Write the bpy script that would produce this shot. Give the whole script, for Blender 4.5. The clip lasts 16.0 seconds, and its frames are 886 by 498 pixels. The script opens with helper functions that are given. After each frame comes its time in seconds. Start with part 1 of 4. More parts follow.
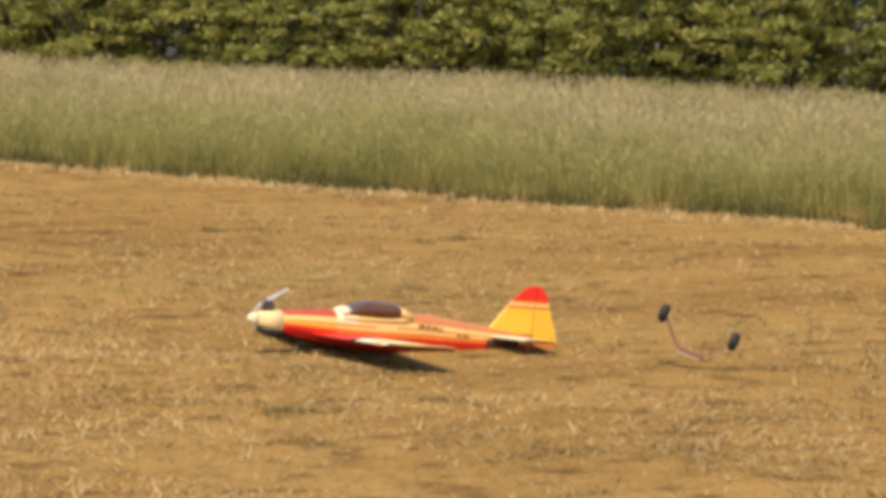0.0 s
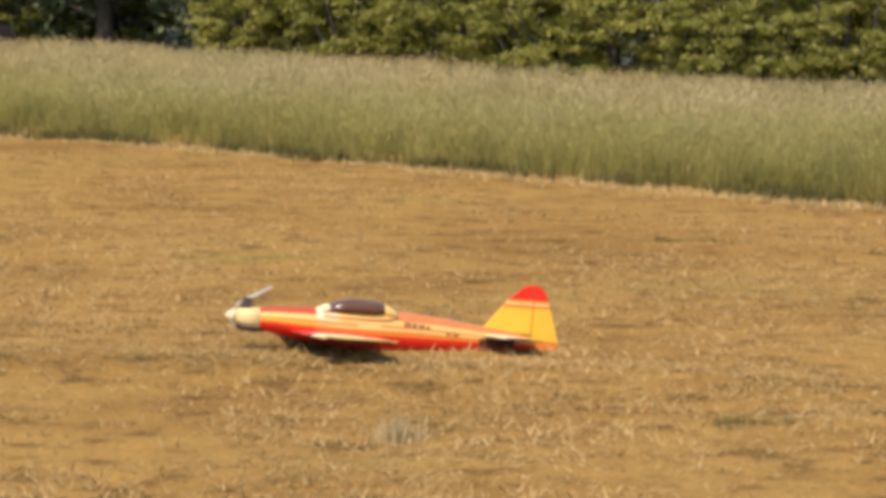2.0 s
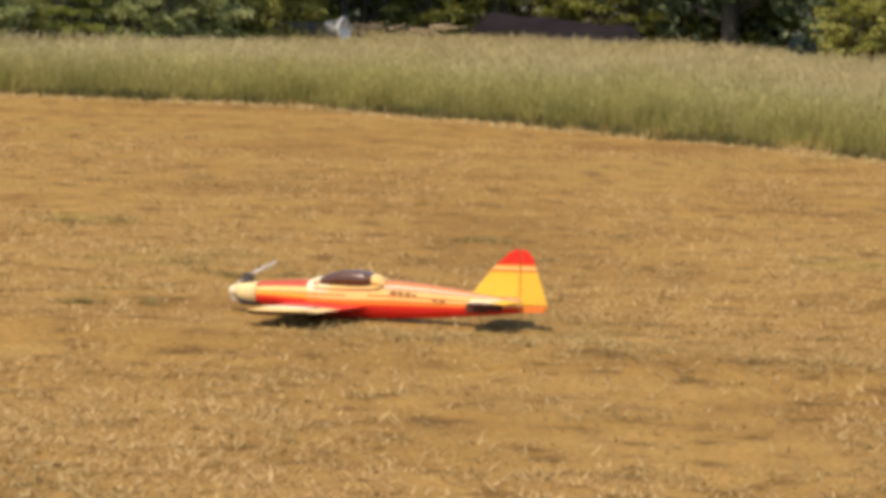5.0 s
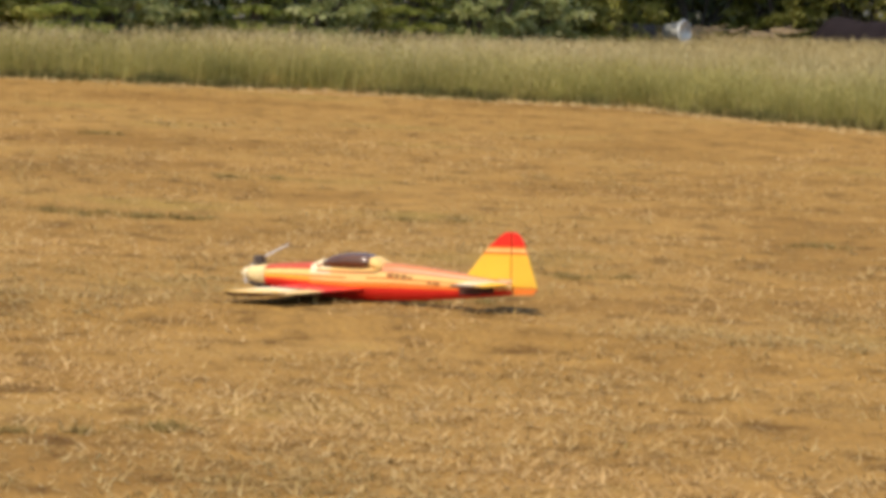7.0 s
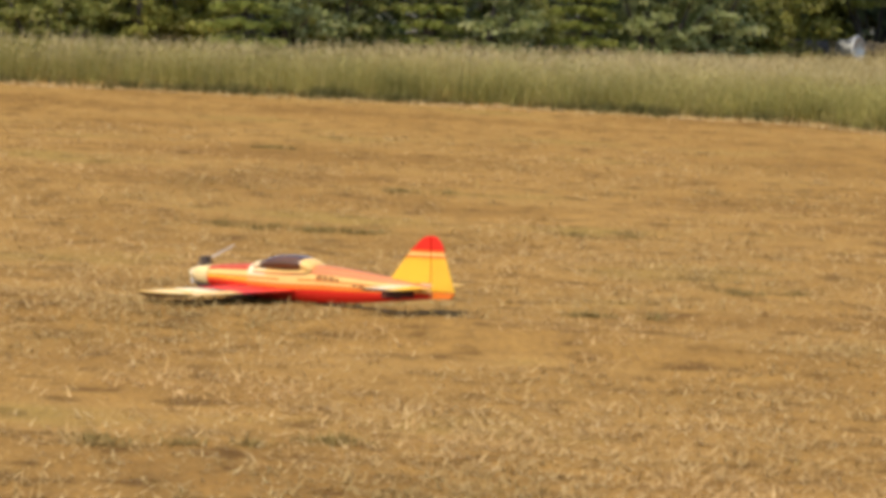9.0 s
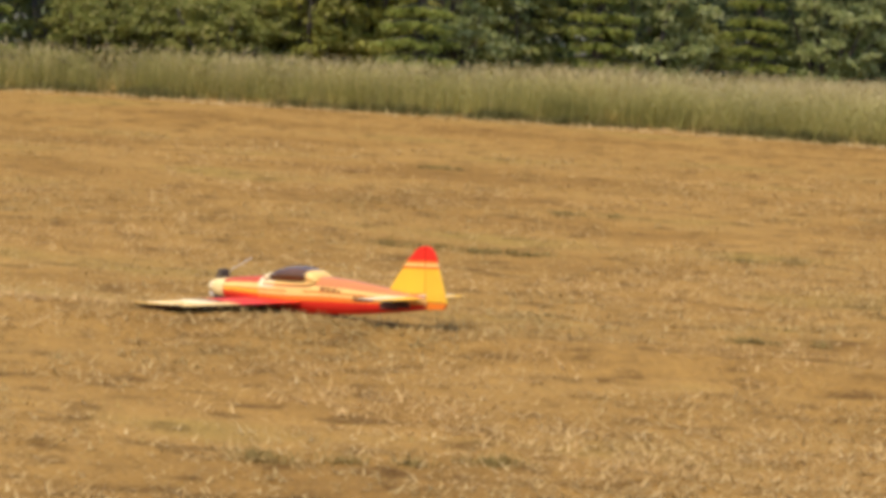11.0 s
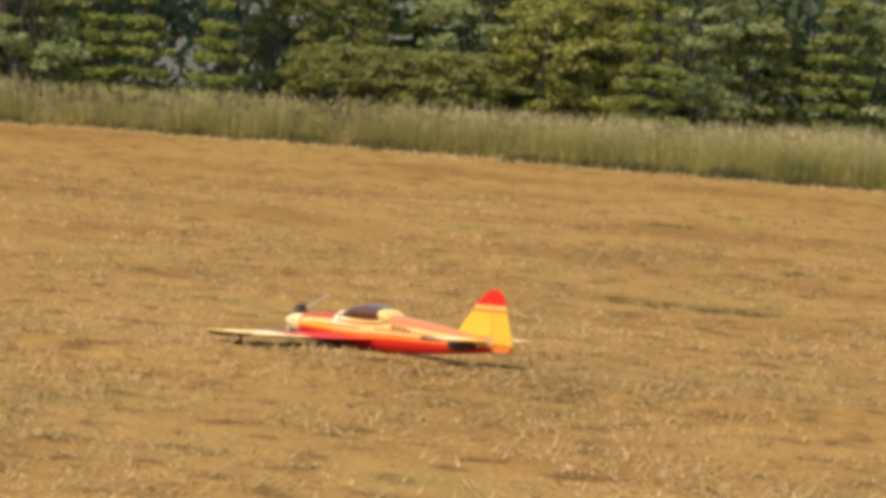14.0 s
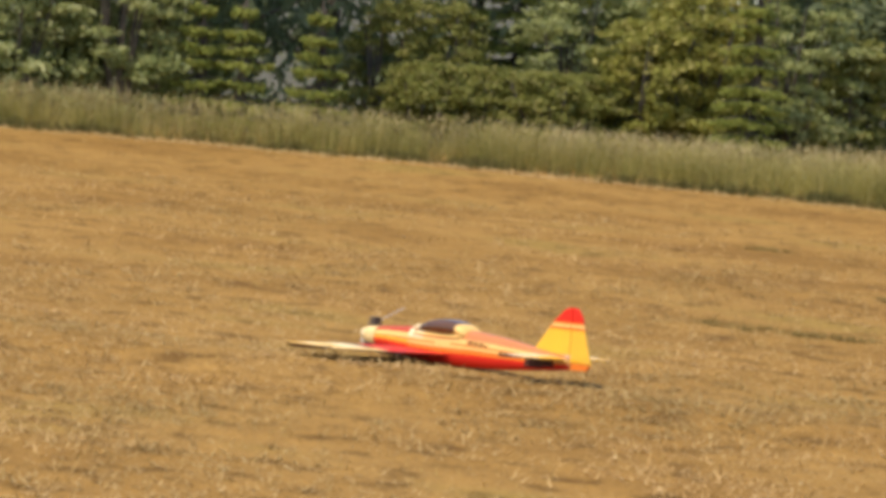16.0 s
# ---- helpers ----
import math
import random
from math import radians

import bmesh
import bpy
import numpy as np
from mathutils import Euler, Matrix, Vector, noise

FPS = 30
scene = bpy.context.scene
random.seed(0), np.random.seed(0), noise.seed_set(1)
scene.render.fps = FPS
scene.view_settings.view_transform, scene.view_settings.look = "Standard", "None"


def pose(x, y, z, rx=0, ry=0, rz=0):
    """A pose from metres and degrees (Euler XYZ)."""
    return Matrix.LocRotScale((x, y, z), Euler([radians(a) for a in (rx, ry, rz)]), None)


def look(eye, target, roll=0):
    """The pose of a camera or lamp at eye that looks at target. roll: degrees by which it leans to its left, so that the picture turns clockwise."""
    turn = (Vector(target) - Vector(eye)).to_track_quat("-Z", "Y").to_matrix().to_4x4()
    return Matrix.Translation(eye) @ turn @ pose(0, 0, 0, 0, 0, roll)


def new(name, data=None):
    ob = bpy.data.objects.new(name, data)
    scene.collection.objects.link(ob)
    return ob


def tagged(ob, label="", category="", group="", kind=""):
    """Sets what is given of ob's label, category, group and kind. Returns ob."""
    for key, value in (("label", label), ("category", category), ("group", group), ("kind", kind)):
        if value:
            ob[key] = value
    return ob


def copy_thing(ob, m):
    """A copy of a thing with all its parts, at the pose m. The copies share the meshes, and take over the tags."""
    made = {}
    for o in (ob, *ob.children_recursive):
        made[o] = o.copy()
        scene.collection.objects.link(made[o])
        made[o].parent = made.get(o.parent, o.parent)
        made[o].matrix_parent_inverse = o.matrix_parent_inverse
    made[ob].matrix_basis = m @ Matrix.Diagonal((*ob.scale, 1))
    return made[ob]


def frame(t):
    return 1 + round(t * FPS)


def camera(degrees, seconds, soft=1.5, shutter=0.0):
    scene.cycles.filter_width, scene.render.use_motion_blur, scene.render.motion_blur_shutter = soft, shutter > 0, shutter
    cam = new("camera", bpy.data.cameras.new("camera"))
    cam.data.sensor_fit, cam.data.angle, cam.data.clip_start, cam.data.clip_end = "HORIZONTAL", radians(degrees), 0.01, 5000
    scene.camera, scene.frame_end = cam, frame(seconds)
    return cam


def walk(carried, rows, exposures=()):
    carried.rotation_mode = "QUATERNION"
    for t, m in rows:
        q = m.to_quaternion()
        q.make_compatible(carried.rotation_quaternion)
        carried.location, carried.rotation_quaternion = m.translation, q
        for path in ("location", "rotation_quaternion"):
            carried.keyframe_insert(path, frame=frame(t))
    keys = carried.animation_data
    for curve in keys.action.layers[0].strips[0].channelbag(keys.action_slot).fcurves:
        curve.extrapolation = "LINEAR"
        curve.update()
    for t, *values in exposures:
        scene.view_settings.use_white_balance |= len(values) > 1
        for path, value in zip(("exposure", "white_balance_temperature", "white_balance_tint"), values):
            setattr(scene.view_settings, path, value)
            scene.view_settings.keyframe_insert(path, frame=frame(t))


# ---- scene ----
# the camera stands at eye height and turns: seconds, turn to the left, tilt, lean, in degrees
EYE = Vector((0.0, 0.0, 1.8))
CAM_ROWS = (
    (0.0, -26.850, -5.330, 1.422),
    (0.1, -26.420, -5.430, 1.422),
    (0.2, -26.180, -5.440, 1.422),
    (0.3, -26.270, -5.420, 1.422),
    (0.4, -26.420, -5.380, 1.422),
    (0.5, -26.770, -5.280, 1.421),
    (0.6, -23.980, -5.220, 1.410),
    (0.7, -24.240, -5.225, 1.400),
    (0.8, -24.240, -5.235, 1.390),
    (0.9, -23.970, -5.245, 1.380),
    (1.0, -23.553, -5.248, 1.371),
    (1.5, -21.367, -5.317, 1.441),
    (2.0, -19.171, -5.346, 1.313),
    (2.5, -17.115, -5.367, 1.427),
    (3.0, -15.215, -5.384, 1.409),
    (3.5, -13.499, -5.411, 1.454),
    (6.0, -5.640, -5.759, 2.619),
    (6.5, -4.170, -5.801, 2.623),
    (7.0, -3.012, -5.819, 2.693),
    (7.5, -2.125, -5.808, 2.688),
    (8.0, -1.438, -5.777, 2.700),
    (8.5, -0.765, -5.738, 2.674),
    (9.0, -0.100, -5.699, 2.725),
    (11.5, 3.487, -5.390, 3.501),
    (12.0, 4.245, -5.285, 3.432),
    (12.5, 4.886, -5.168, 3.577),
    (13.0, 5.529, -5.038, 3.873),
    (13.5, 6.122, -4.912, 4.132),
    (14.0, 6.664, -4.799, 4.321),
    (14.5, 7.154, -4.715, 4.596),
    (15.0, 7.591, -4.657, 4.860),
    (15.5, 7.979, -4.625, 5.076),
    (16.0, 8.310, -4.619, 5.230),
)


def aim(turn, tilt, lean):
    a, b = radians(turn), radians(tilt)
    way = Vector((-math.sin(a) * math.cos(b), math.cos(a) * math.cos(b), math.sin(b)))
    return look(EYE, EYE + way * 10, lean)


cam = camera(14.89, 16.0, soft=4.6)
walk(cam, [(t, aim(a, b, c)) for t, a, b, c in CAM_ROWS])

# ---- light ----
SUN_WAY = Vector((-0.30, -0.36, 0.88)).normalized()
world = bpy.data.worlds.new("sky")
scene.world = world
world.use_nodes = True
sky = world.node_tree.nodes.new("ShaderNodeTexSky")
sky.sky_type = "NISHITA"
sky.sun_disc = False
sky.sun_elevation = math.asin(SUN_WAY.z)
sky.sun_rotation = math.atan2(SUN_WAY.x, SUN_WAY.y)
background = world.node_tree.nodes["Background"]
background.inputs["Strength"].default_value = 0.20
world.node_tree.links.new(sky.outputs["Color"], background.inputs["Color"])
sun_data = bpy.data.lights.new("sun", "SUN")
sun_data.energy = 3.5
sun_data.angle = radians(0.55)
sun_data.color = (1.0, 0.90, 0.74)
sun = new("sun", sun_data)
sun.matrix_world = look(SUN_WAY * 60, (0, 0, 0))
scene.view_settings.exposure = 0.5


# ---- materials ----
def material(name):
    m = bpy.data.materials.new(name)
    m.use_nodes = True
    return m, m.node_tree.nodes, m.node_tree.links, m.node_tree.nodes["Principled BSDF"]


def ramp(nodes, stops):
    r = nodes.new("ShaderNodeValToRGB")
    while len(r.color_ramp.elements) < len(stops):
        r.color_ramp.elements.new(0.5)
    for e, (p, c) in zip(r.color_ramp.elements, stops):
        e.position, e.color = p, (*c, 1)
    return r


def grain(nodes, links, scale, detail=4.0, stretch=(1, 1, 1)):
    where = nodes.new("ShaderNodeTexCoord")
    fit = nodes.new("ShaderNodeMapping")
    fit.inputs["Scale"].default_value = stretch
    n = nodes.new("ShaderNodeTexNoise")
    n.inputs["Scale"].default_value, n.inputs["Detail"].default_value = scale, detail
    links.new(where.outputs["Object"], fit.inputs["Vector"])
    links.new(fit.outputs["Vector"], n.inputs["Vector"])
    return n


def blend(nodes, links, a, b, amount, mode="MIX"):
    m = nodes.new("ShaderNodeMix")
    m.data_type, m.blend_type = "RGBA", mode
    for socket, value in ((m.inputs[0], amount), (m.inputs[6], a), (m.inputs[7], b)):
        if hasattr(value, "links"):
            links.new(value, socket)
        else:
            socket.default_value = value
    return m.outputs[2]


def bump(nodes, links, bsdf, height, strength, distance):
    b = nodes.new("ShaderNodeBump")
    b.inputs["Strength"].default_value, b.inputs["Distance"].default_value = strength, distance
    links.new(height, b.inputs["Height"])
    links.new(b.outputs["Normal"], bsdf.inputs["Normal"])


def field_material():
    m, nodes, links, bsdf = material("dry_mown_grass")
    big = grain(nodes, links, 0.8, 6, (0.6, 1.0, 1))
    mid = grain(nodes, links, 4.6, 8, (0.9, 1.0, 1))
    fine = grain(nodes, links, 34, 4)
    c1 = ramp(nodes, ((0.36, (0.209, 0.108, 0.026)), (0.47, (0.254, 0.136, 0.034)), (0.58, (0.282, 0.155, 0.042)), (0.68, (0.243, 0.148, 0.036))))
    c2 = ramp(nodes, ((0.34, (0.46, 0.42, 0.35)), (0.45, (0.93, 0.93, 0.93)), (0.7, (1.13, 1.13, 1.1))))
    c3 = ramp(nodes, ((0.25, (0.6, 0.58, 0.55)), (0.6, (1.12, 1.12, 1.08))))
    links.new(big.outputs["Fac"], c1.inputs["Fac"])
    links.new(mid.outputs["Fac"], c2.inputs["Fac"])
    links.new(fine.outputs["Fac"], c3.inputs["Fac"])
    one = blend(nodes, links, c1.outputs["Color"], c2.outputs["Color"], 0.9, "MULTIPLY")
    two = blend(nodes, links, one, c3.outputs["Color"], 0.8, "MULTIPLY")
    links.new(two, bsdf.inputs["Base Color"])
    bsdf.inputs["Roughness"].default_value = 0.95
    bsdf.inputs["Specular IOR Level"].default_value = 0.1
    bump(nodes, links, bsdf, fine.outputs["Fac"], 0.7, 0.02)
    return m


def blade_material(name, stops, tip=None, height=1.0, glow=0.25, patches=0.55, low=(0.78, 0.82, 0.75), share=1.0):
    """Thin blades or leaves, each of its own colour; tip: the colour towards the top of a tall blade."""
    m, nodes, links, bsdf = material(name)
    g = nodes.new("ShaderNodeNewGeometry")
    r = ramp(nodes, stops)
    links.new(g.outputs["Random Per Island"], r.inputs["Fac"])
    colour = r.outputs["Color"]
    patch = grain(nodes, links, patches, 4)
    tone = ramp(nodes, ((0.36, low), (0.64, (1.15, 1.12, 1.1))))
    links.new(patch.outputs["Fac"], tone.inputs["Fac"])
    colour = blend(nodes, links, colour, tone.outputs["Color"], 0.8, "MULTIPLY")
    if tip:
        where = nodes.new("ShaderNodeTexCoord")
        split = nodes.new("ShaderNodeSeparateXYZ")
        links.new(where.outputs["Object"], split.inputs[0])
        up = nodes.new("ShaderNodeMapRange")
        up.inputs["From Min"].default_value, up.inputs["From Max"].default_value = 0.35 * height, height
        up.inputs["To Max"].default_value = share
        links.new(split.outputs["Z"], up.inputs["Value"])
        colour = blend(nodes, links, colour, (*tip, 1), up.outputs["Result"])
    links.new(colour, bsdf.inputs["Base Color"])
    bsdf.inputs["Roughness"].default_value = 0.75
    bsdf.inputs["Specular IOR Level"].default_value = 0.2
    thin = nodes.new("ShaderNodeBsdfTranslucent")
    links.new(colour, thin.inputs["Color"])
    mix = nodes.new("ShaderNodeMixShader")
    mix.inputs[0].default_value = glow
    links.new(bsdf.outputs[0], mix.inputs[1])
    links.new(thin.outputs[0], mix.inputs[2])
    links.new(mix.outputs[0], nodes["Material Output"].inputs["Surface"])
    return m


def paint(name, colour, rough=0.35, wear=0.12, scale=14, metal=0.0, gloss=0.5):
    m, nodes, links, bsdf = material(name)
    n = grain(nodes, links, scale, 6)
    n2 = grain(nodes, links, scale * 7, 3)
    r = ramp(nodes, ((0.3, tuple(c * (1 - wear) for c in colour)), (0.65, colour)))
    links.new(n.outputs["Fac"], r.inputs["Fac"])
    links.new(r.outputs["Color"], bsdf.inputs["Base Color"])
    bsdf.inputs["Roughness"].default_value = rough
    bsdf.inputs["Metallic"].default_value = metal
    bsdf.inputs["Specular IOR Level"].default_value = gloss
    bump(nodes, links, bsdf, n2.outputs["Fac"], 0.12, 0.002)
    return m


def glass_material():
    m, nodes, links, bsdf = material("smoked_canopy")
    n = grain(nodes, links, 9, 3)
    r = ramp(nodes, ((0.3, (0.070, 0.028, 0.010)), (0.7, (0.115, 0.050, 0.020))))
    links.new(n.outputs["Fac"], r.inputs["Fac"])
    links.new(r.outputs["Color"], bsdf.inputs["Base Color"])
    bsdf.inputs["Roughness"].default_value = 0.20
    bsdf.inputs["Specular IOR Level"].default_value = 0.45
    return m


def bark_material():
    m, nodes, links, bsdf = material("bark")
    n = grain(nodes, links, 9, 6, (1, 1, 0.2))
    r = ramp(nodes, ((0.3, (0.035, 0.026, 0.018)), (0.7, (0.105, 0.080, 0.056))))
    links.new(n.outputs["Fac"], r.inputs["Fac"])
    links.new(r.outputs["Color"], bsdf.inputs["Base Color"])
    bsdf.inputs["Roughness"].default_value = 0.9
    bump(nodes, links, bsdf, n.outputs["Fac"], 0.8, 0.03)
    return m


FIELD = field_material()
STRAW = blade_material("straw_blades", ((0.0, (0.270, 0.153, 0.043)), (0.45, (0.369, 0.227, 0.072)), (0.8, (0.454, 0.305, 0.115)), (1.0, (0.341, 0.234, 0.060))), glow=0.4)
MEADOW = blade_material("meadow_blades", ((0.0, (0.245, 0.221, 0.053)), (0.5, (0.313, 0.273, 0.071)), (1.0, (0.416, 0.334, 0.116))), tip=(0.484, 0.398, 0.146), height=0.40, glow=0.45, patches=1.6, low=(0.52, 0.55, 0.46), share=0.5)
MEADOW_MID = blade_material("yellow_green_blades", ((0.0, (0.331, 0.282, 0.089)), (0.5, (0.389, 0.323, 0.112)), (1.0, (0.458, 0.369, 0.156))), tip=(0.520, 0.414, 0.192), height=0.40, glow=0.45, patches=1.2, low=(0.62, 0.66, 0.58), share=0.6)
MEADOW_DRY = blade_material("ripe_blades", ((0.0, (0.351, 0.282, 0.108)), (0.5, (0.408, 0.324, 0.134)), (1.0, (0.474, 0.379, 0.178))), tip=(0.530, 0.420, 0.219), height=0.36, glow=0.4, patches=0.9, low=(0.70, 0.72, 0.72), share=0.75)
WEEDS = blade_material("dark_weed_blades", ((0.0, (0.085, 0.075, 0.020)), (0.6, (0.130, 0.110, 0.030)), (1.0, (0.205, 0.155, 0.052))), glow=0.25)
HAY = blade_material("dry_hay", ((0.0, (0.290, 0.170, 0.055)), (0.5, (0.420, 0.262, 0.096)), (1.0, (0.580, 0.395, 0.175))), glow=0.4)
PALE_STRAW = blade_material("pale_straws", ((0.0, (0.446, 0.287, 0.106)), (1.0, (0.588, 0.421, 0.204))), glow=0.3)
PALE_TUFT = blade_material("pale_tuft_blades", ((0.0, (0.469, 0.327, 0.156)), (1.0, (0.582, 0.440, 0.256))), glow=0.2)
GREEN_TUFT = blade_material("green_tuft_blades", ((0.0, (0.177, 0.121, 0.035)), (1.0, (0.270, 0.185, 0.057))), glow=0.2)
LEAF_OLIVE = blade_material("olive_leaves", ((0.0, (0.234, 0.225, 0.043)), (0.6, (0.329, 0.307, 0.067)), (1.0, (0.447, 0.383, 0.134))), glow=0.52)
LEAF_BRIGHT = blade_material("bright_leaves", ((0.0, (0.186, 0.193, 0.043)), (0.6, (0.269, 0.257, 0.063)), (1.0, (0.339, 0.294, 0.109))), glow=0.52)
LEAF_GREY = blade_material("grey_green_leaves", ((0.0, (0.243, 0.264, 0.090)), (0.6, (0.355, 0.366, 0.144)), (1.0, (0.502, 0.492, 0.246))), glow=0.58)
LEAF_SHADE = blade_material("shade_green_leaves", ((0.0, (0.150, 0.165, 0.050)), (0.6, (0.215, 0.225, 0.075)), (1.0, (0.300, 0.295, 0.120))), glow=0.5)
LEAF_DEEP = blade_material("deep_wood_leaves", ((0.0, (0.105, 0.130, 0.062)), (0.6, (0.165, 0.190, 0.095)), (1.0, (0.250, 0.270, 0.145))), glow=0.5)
NEEDLES = blade_material("spruce_needles", ((0.0, (0.200, 0.239, 0.054)), (0.6, (0.339, 0.347, 0.077)), (1.0, (0.499, 0.473, 0.130))), glow=0.55)
BARK = bark_material()
CREAM = paint("cream_film", (0.755, 0.460, 0.140), 0.45, 0.1, gloss=0.25)
PALE_CREAM = paint("pale_cream_film", (0.755, 0.525, 0.225), 0.45, 0.1, gloss=0.25)
WHITE_FILM = paint("white_film", (0.722, 0.570, 0.330), 0.45, 0.1, gloss=0.25)
YELLOW = paint("yellow_film", (0.757, 0.396, 0.022), 0.35, 0.08)
ORANGE = paint("orange_film", (0.740, 0.172, 0.013), 0.35, 0.1)
DULL_RED = paint("dull_red_film", (0.42, 0.062, 0.026), 0.5, 0.15, gloss=0.2)
RED = paint("red_film", (0.700, 0.028, 0.014), 0.5, 0.12, gloss=0.12)
DULL_ORANGE = paint("dull_orange_film", (0.50, 0.155, 0.036), 0.4, 0.15)
# undersides get this dark colour as their shade; the wing stripe shares it
SHADE_AND_TRIM = paint("dark_shade_and_trim_film", (0.09, 0.032, 0.02), 0.6, 0.2, gloss=0.1)
RUBBER = paint("black_rubber", (0.018, 0.013, 0.010), 0.8, 0.3)
STRUT = paint("dull_red_strut", (0.24, 0.085, 0.042), 0.55, 0.3)
ALLOY = paint("dull_alloy", (0.24, 0.15, 0.085), 0.6, 0.2, metal=0.2)
ENGINE = paint("grey_brown_engine_metal", (0.125, 0.088, 0.066), 0.5, 0.3, metal=0.3)
DARK_METAL = paint("dark_metal", (0.045, 0.035, 0.03), 0.5, 0.3, metal=0.4)
PROP_GREY = paint("grey_propeller", (0.40, 0.345, 0.29), 0.5, 0.2)
CANOPY = glass_material()
INK = paint("dark_marking", (0.36, 0.15, 0.035), 0.5, 0.2)
SLATE = paint("dark_tarpaulin", (0.020, 0.015, 0.016), 0.95, 0.35, scale=3, gloss=0.04)
WOOD = paint("grey_wood", (0.221, 0.162, 0.102), 0.85, 0.4, scale=6)
DRY_TWIG = paint("dry_tan_twigs", (0.40, 0.29, 0.16), 0.85, 0.35, scale=8)
WHITE_PLASTIC = paint("weathered_white_plastic", (0.680, 0.654, 0.578), 0.5, 0.25, scale=5)


# ---- mesh helpers ----
def mesh_object(name, verts, faces, mat, smooth=False):
    me = bpy.data.meshes.new(name)
    me.from_pydata(verts, [], faces)
    for one in mat if isinstance(mat, (list, tuple)) else [mat]:
        me.materials.append(one)
    if smooth:
        me.polygons.foreach_set("use_smooth", [True] * len(me.polygons))
    me.update()
    return new(name, me)


def part(name, bm, mat, parent, label="", smooth=False):
    me = bpy.data.meshes.new(name)
    bmesh.ops.recalc_face_normals(bm, faces=bm.faces[:])
    for f in bm.faces:
        f.smooth = smooth
    bm.to_mesh(me)
    bm.free()
    for one in mat if isinstance(mat, (list, tuple)) else [mat]:
        me.materials.append(one)
    ob = new(name, me)
    ob.parent = parent
    return tagged(ob, label=label)


def thing(name, label, category, group=""):
    return tagged(new(name), label, category, group)


def triangles(rng, x, y, z, length, width, lean):
    """One tapered triangle for each root: arrays in, verts and faces out."""
    n = len(x)
    turn = rng.uniform(0, 2 * np.pi, n)
    side = turn + rng.uniform(1.2, 1.9, n)
    dx, dy = np.cos(side) * width / 2, np.sin(side) * width / 2
    out = length * np.sin(lean)
    v = np.empty((n, 3, 3))
    v[:, 0] = np.stack([x - dx, y - dy, z], 1)
    v[:, 1] = np.stack([x + dx, y + dy, z], 1)
    v[:, 2] = np.stack([x + np.cos(turn) * out, y + np.sin(turn) * out, z + length * np.cos(lean)], 1)
    return v.reshape(-1, 3), np.arange(3 * n).reshape(-1, 3)


def wave(x, y):
    return (np.sin(x * 1.7 + 0.6 * np.sin(y * 0.9)) * np.sin(y * 1.3 + 1.1 * np.sin(x * 0.7))
            + 0.6 * np.sin(x * 4.3 + y * 2.1) * np.sin(y * 3.7 - x * 1.9))


def rise(x, y):
    """Height of the field: small unevenness, and a low swell along the near side of the slide."""
    crest = np.interp(x, (-6.0, -2.2, 1.0, 3.2, 4.4, 5.6, 8.0), (14.9, 14.65, 14.3, 13.45, 12.95, 12.5, 12.0))
    ends = np.clip((x + 7.0) / 3.0, 0, 1) * np.clip((6.4 - x) / 0.9, 0, 1)
    return 0.0035 * wave(x * 1.3, y * 1.1) + np.interp(x, (-2, 1), (0.048, 0.040)) * ends * np.exp(-((y - crest) / 0.5) ** 2)


# ---- ground ----
def build_ground():
    far = [60, 110, 220, 500, 1100, 2200]
    xs = np.array([-v for v in far[::-1]] + list(np.arange(-24, 30.01, 0.25)) + far)
    ys = np.array([-v for v in far[::-1]] + list(np.arange(-2, 56.01, 0.25)) + far[1:])
    gx, gy = np.meshgrid(xs, ys)
    near = np.clip((30 - np.hypot(gx, gy - 22)) / 8, 0, 1)
    gz = rise(gx, gy) * near
    nx, ny = len(xs), len(ys)
    i = np.arange(nx * ny).reshape(ny, nx)
    faces = np.stack([i[:-1, :-1], i[:-1, 1:], i[1:, 1:], i[1:, :-1]], -1).reshape(-1, 4)
    ob = mesh_object("ground", np.stack([gx, gy, gz], -1).reshape(-1, 3).tolist(), faces.tolist(), FIELD, True)
    tagged(ob, "dry mown straw-coloured grass field with darker patches", "ground", kind="structure")


# edge of the mown field, and the foot of the trees behind the uncut strip: x, y
EDGE = ((-26.0, 29.0), (-14.0, 30.6), (-8.9, 31.2), (-7.0, 31.8), (-4.8, 32.1), (-2.8, 32.1), (0.0, 31.9), (3.2, 31.6), (6.75, 27.8), (7.8, 26.1), (9.1, 23.5), (10.2, 21.4), (11.2, 19.9), (12.1, 18.6), (13.0, 17.0), (14.2, 13.0), (15.0, 8.0))
BACK = ((-28.0, 31.0), (-14.0, 31.8), (-9.1, 32.6), (-4.5, 34.2), (0.0, 37.5), (3.5, 41.0), (5.5, 46.0), (10.0, 45.5), (12.2, 40.8), (14.0, 37.3), (16.2, 34.4), (18.4, 32.2), (20.3, 29.3), (23.0, 24.0), (25.0, 16.0))


def along(line, n):
    p = np.array(line)
    step = np.hypot(*np.diff(p, axis=0).T)
    s = np.concatenate([[0], np.cumsum(step)])
    at = np.linspace(0, s[-1], n)
    return np.stack([np.interp(at, s, p[:, 0]), np.interp(at, s, p[:, 1])], 1), s[-1]


def inside(x, y, ring):
    hit = np.zeros(len(x), bool)
    for (x0, y0), (x1, y1) in zip(ring, ring[1:] + ring[:1]):
        if y0 != y1:
            cross = (y0 > y) != (y1 > y)
            hit ^= cross & (x < (x1 - x0) * (y - y0) / (y1 - y0) + x0)
    return hit


STRIP = list(EDGE) + list(BACK)[::-1]


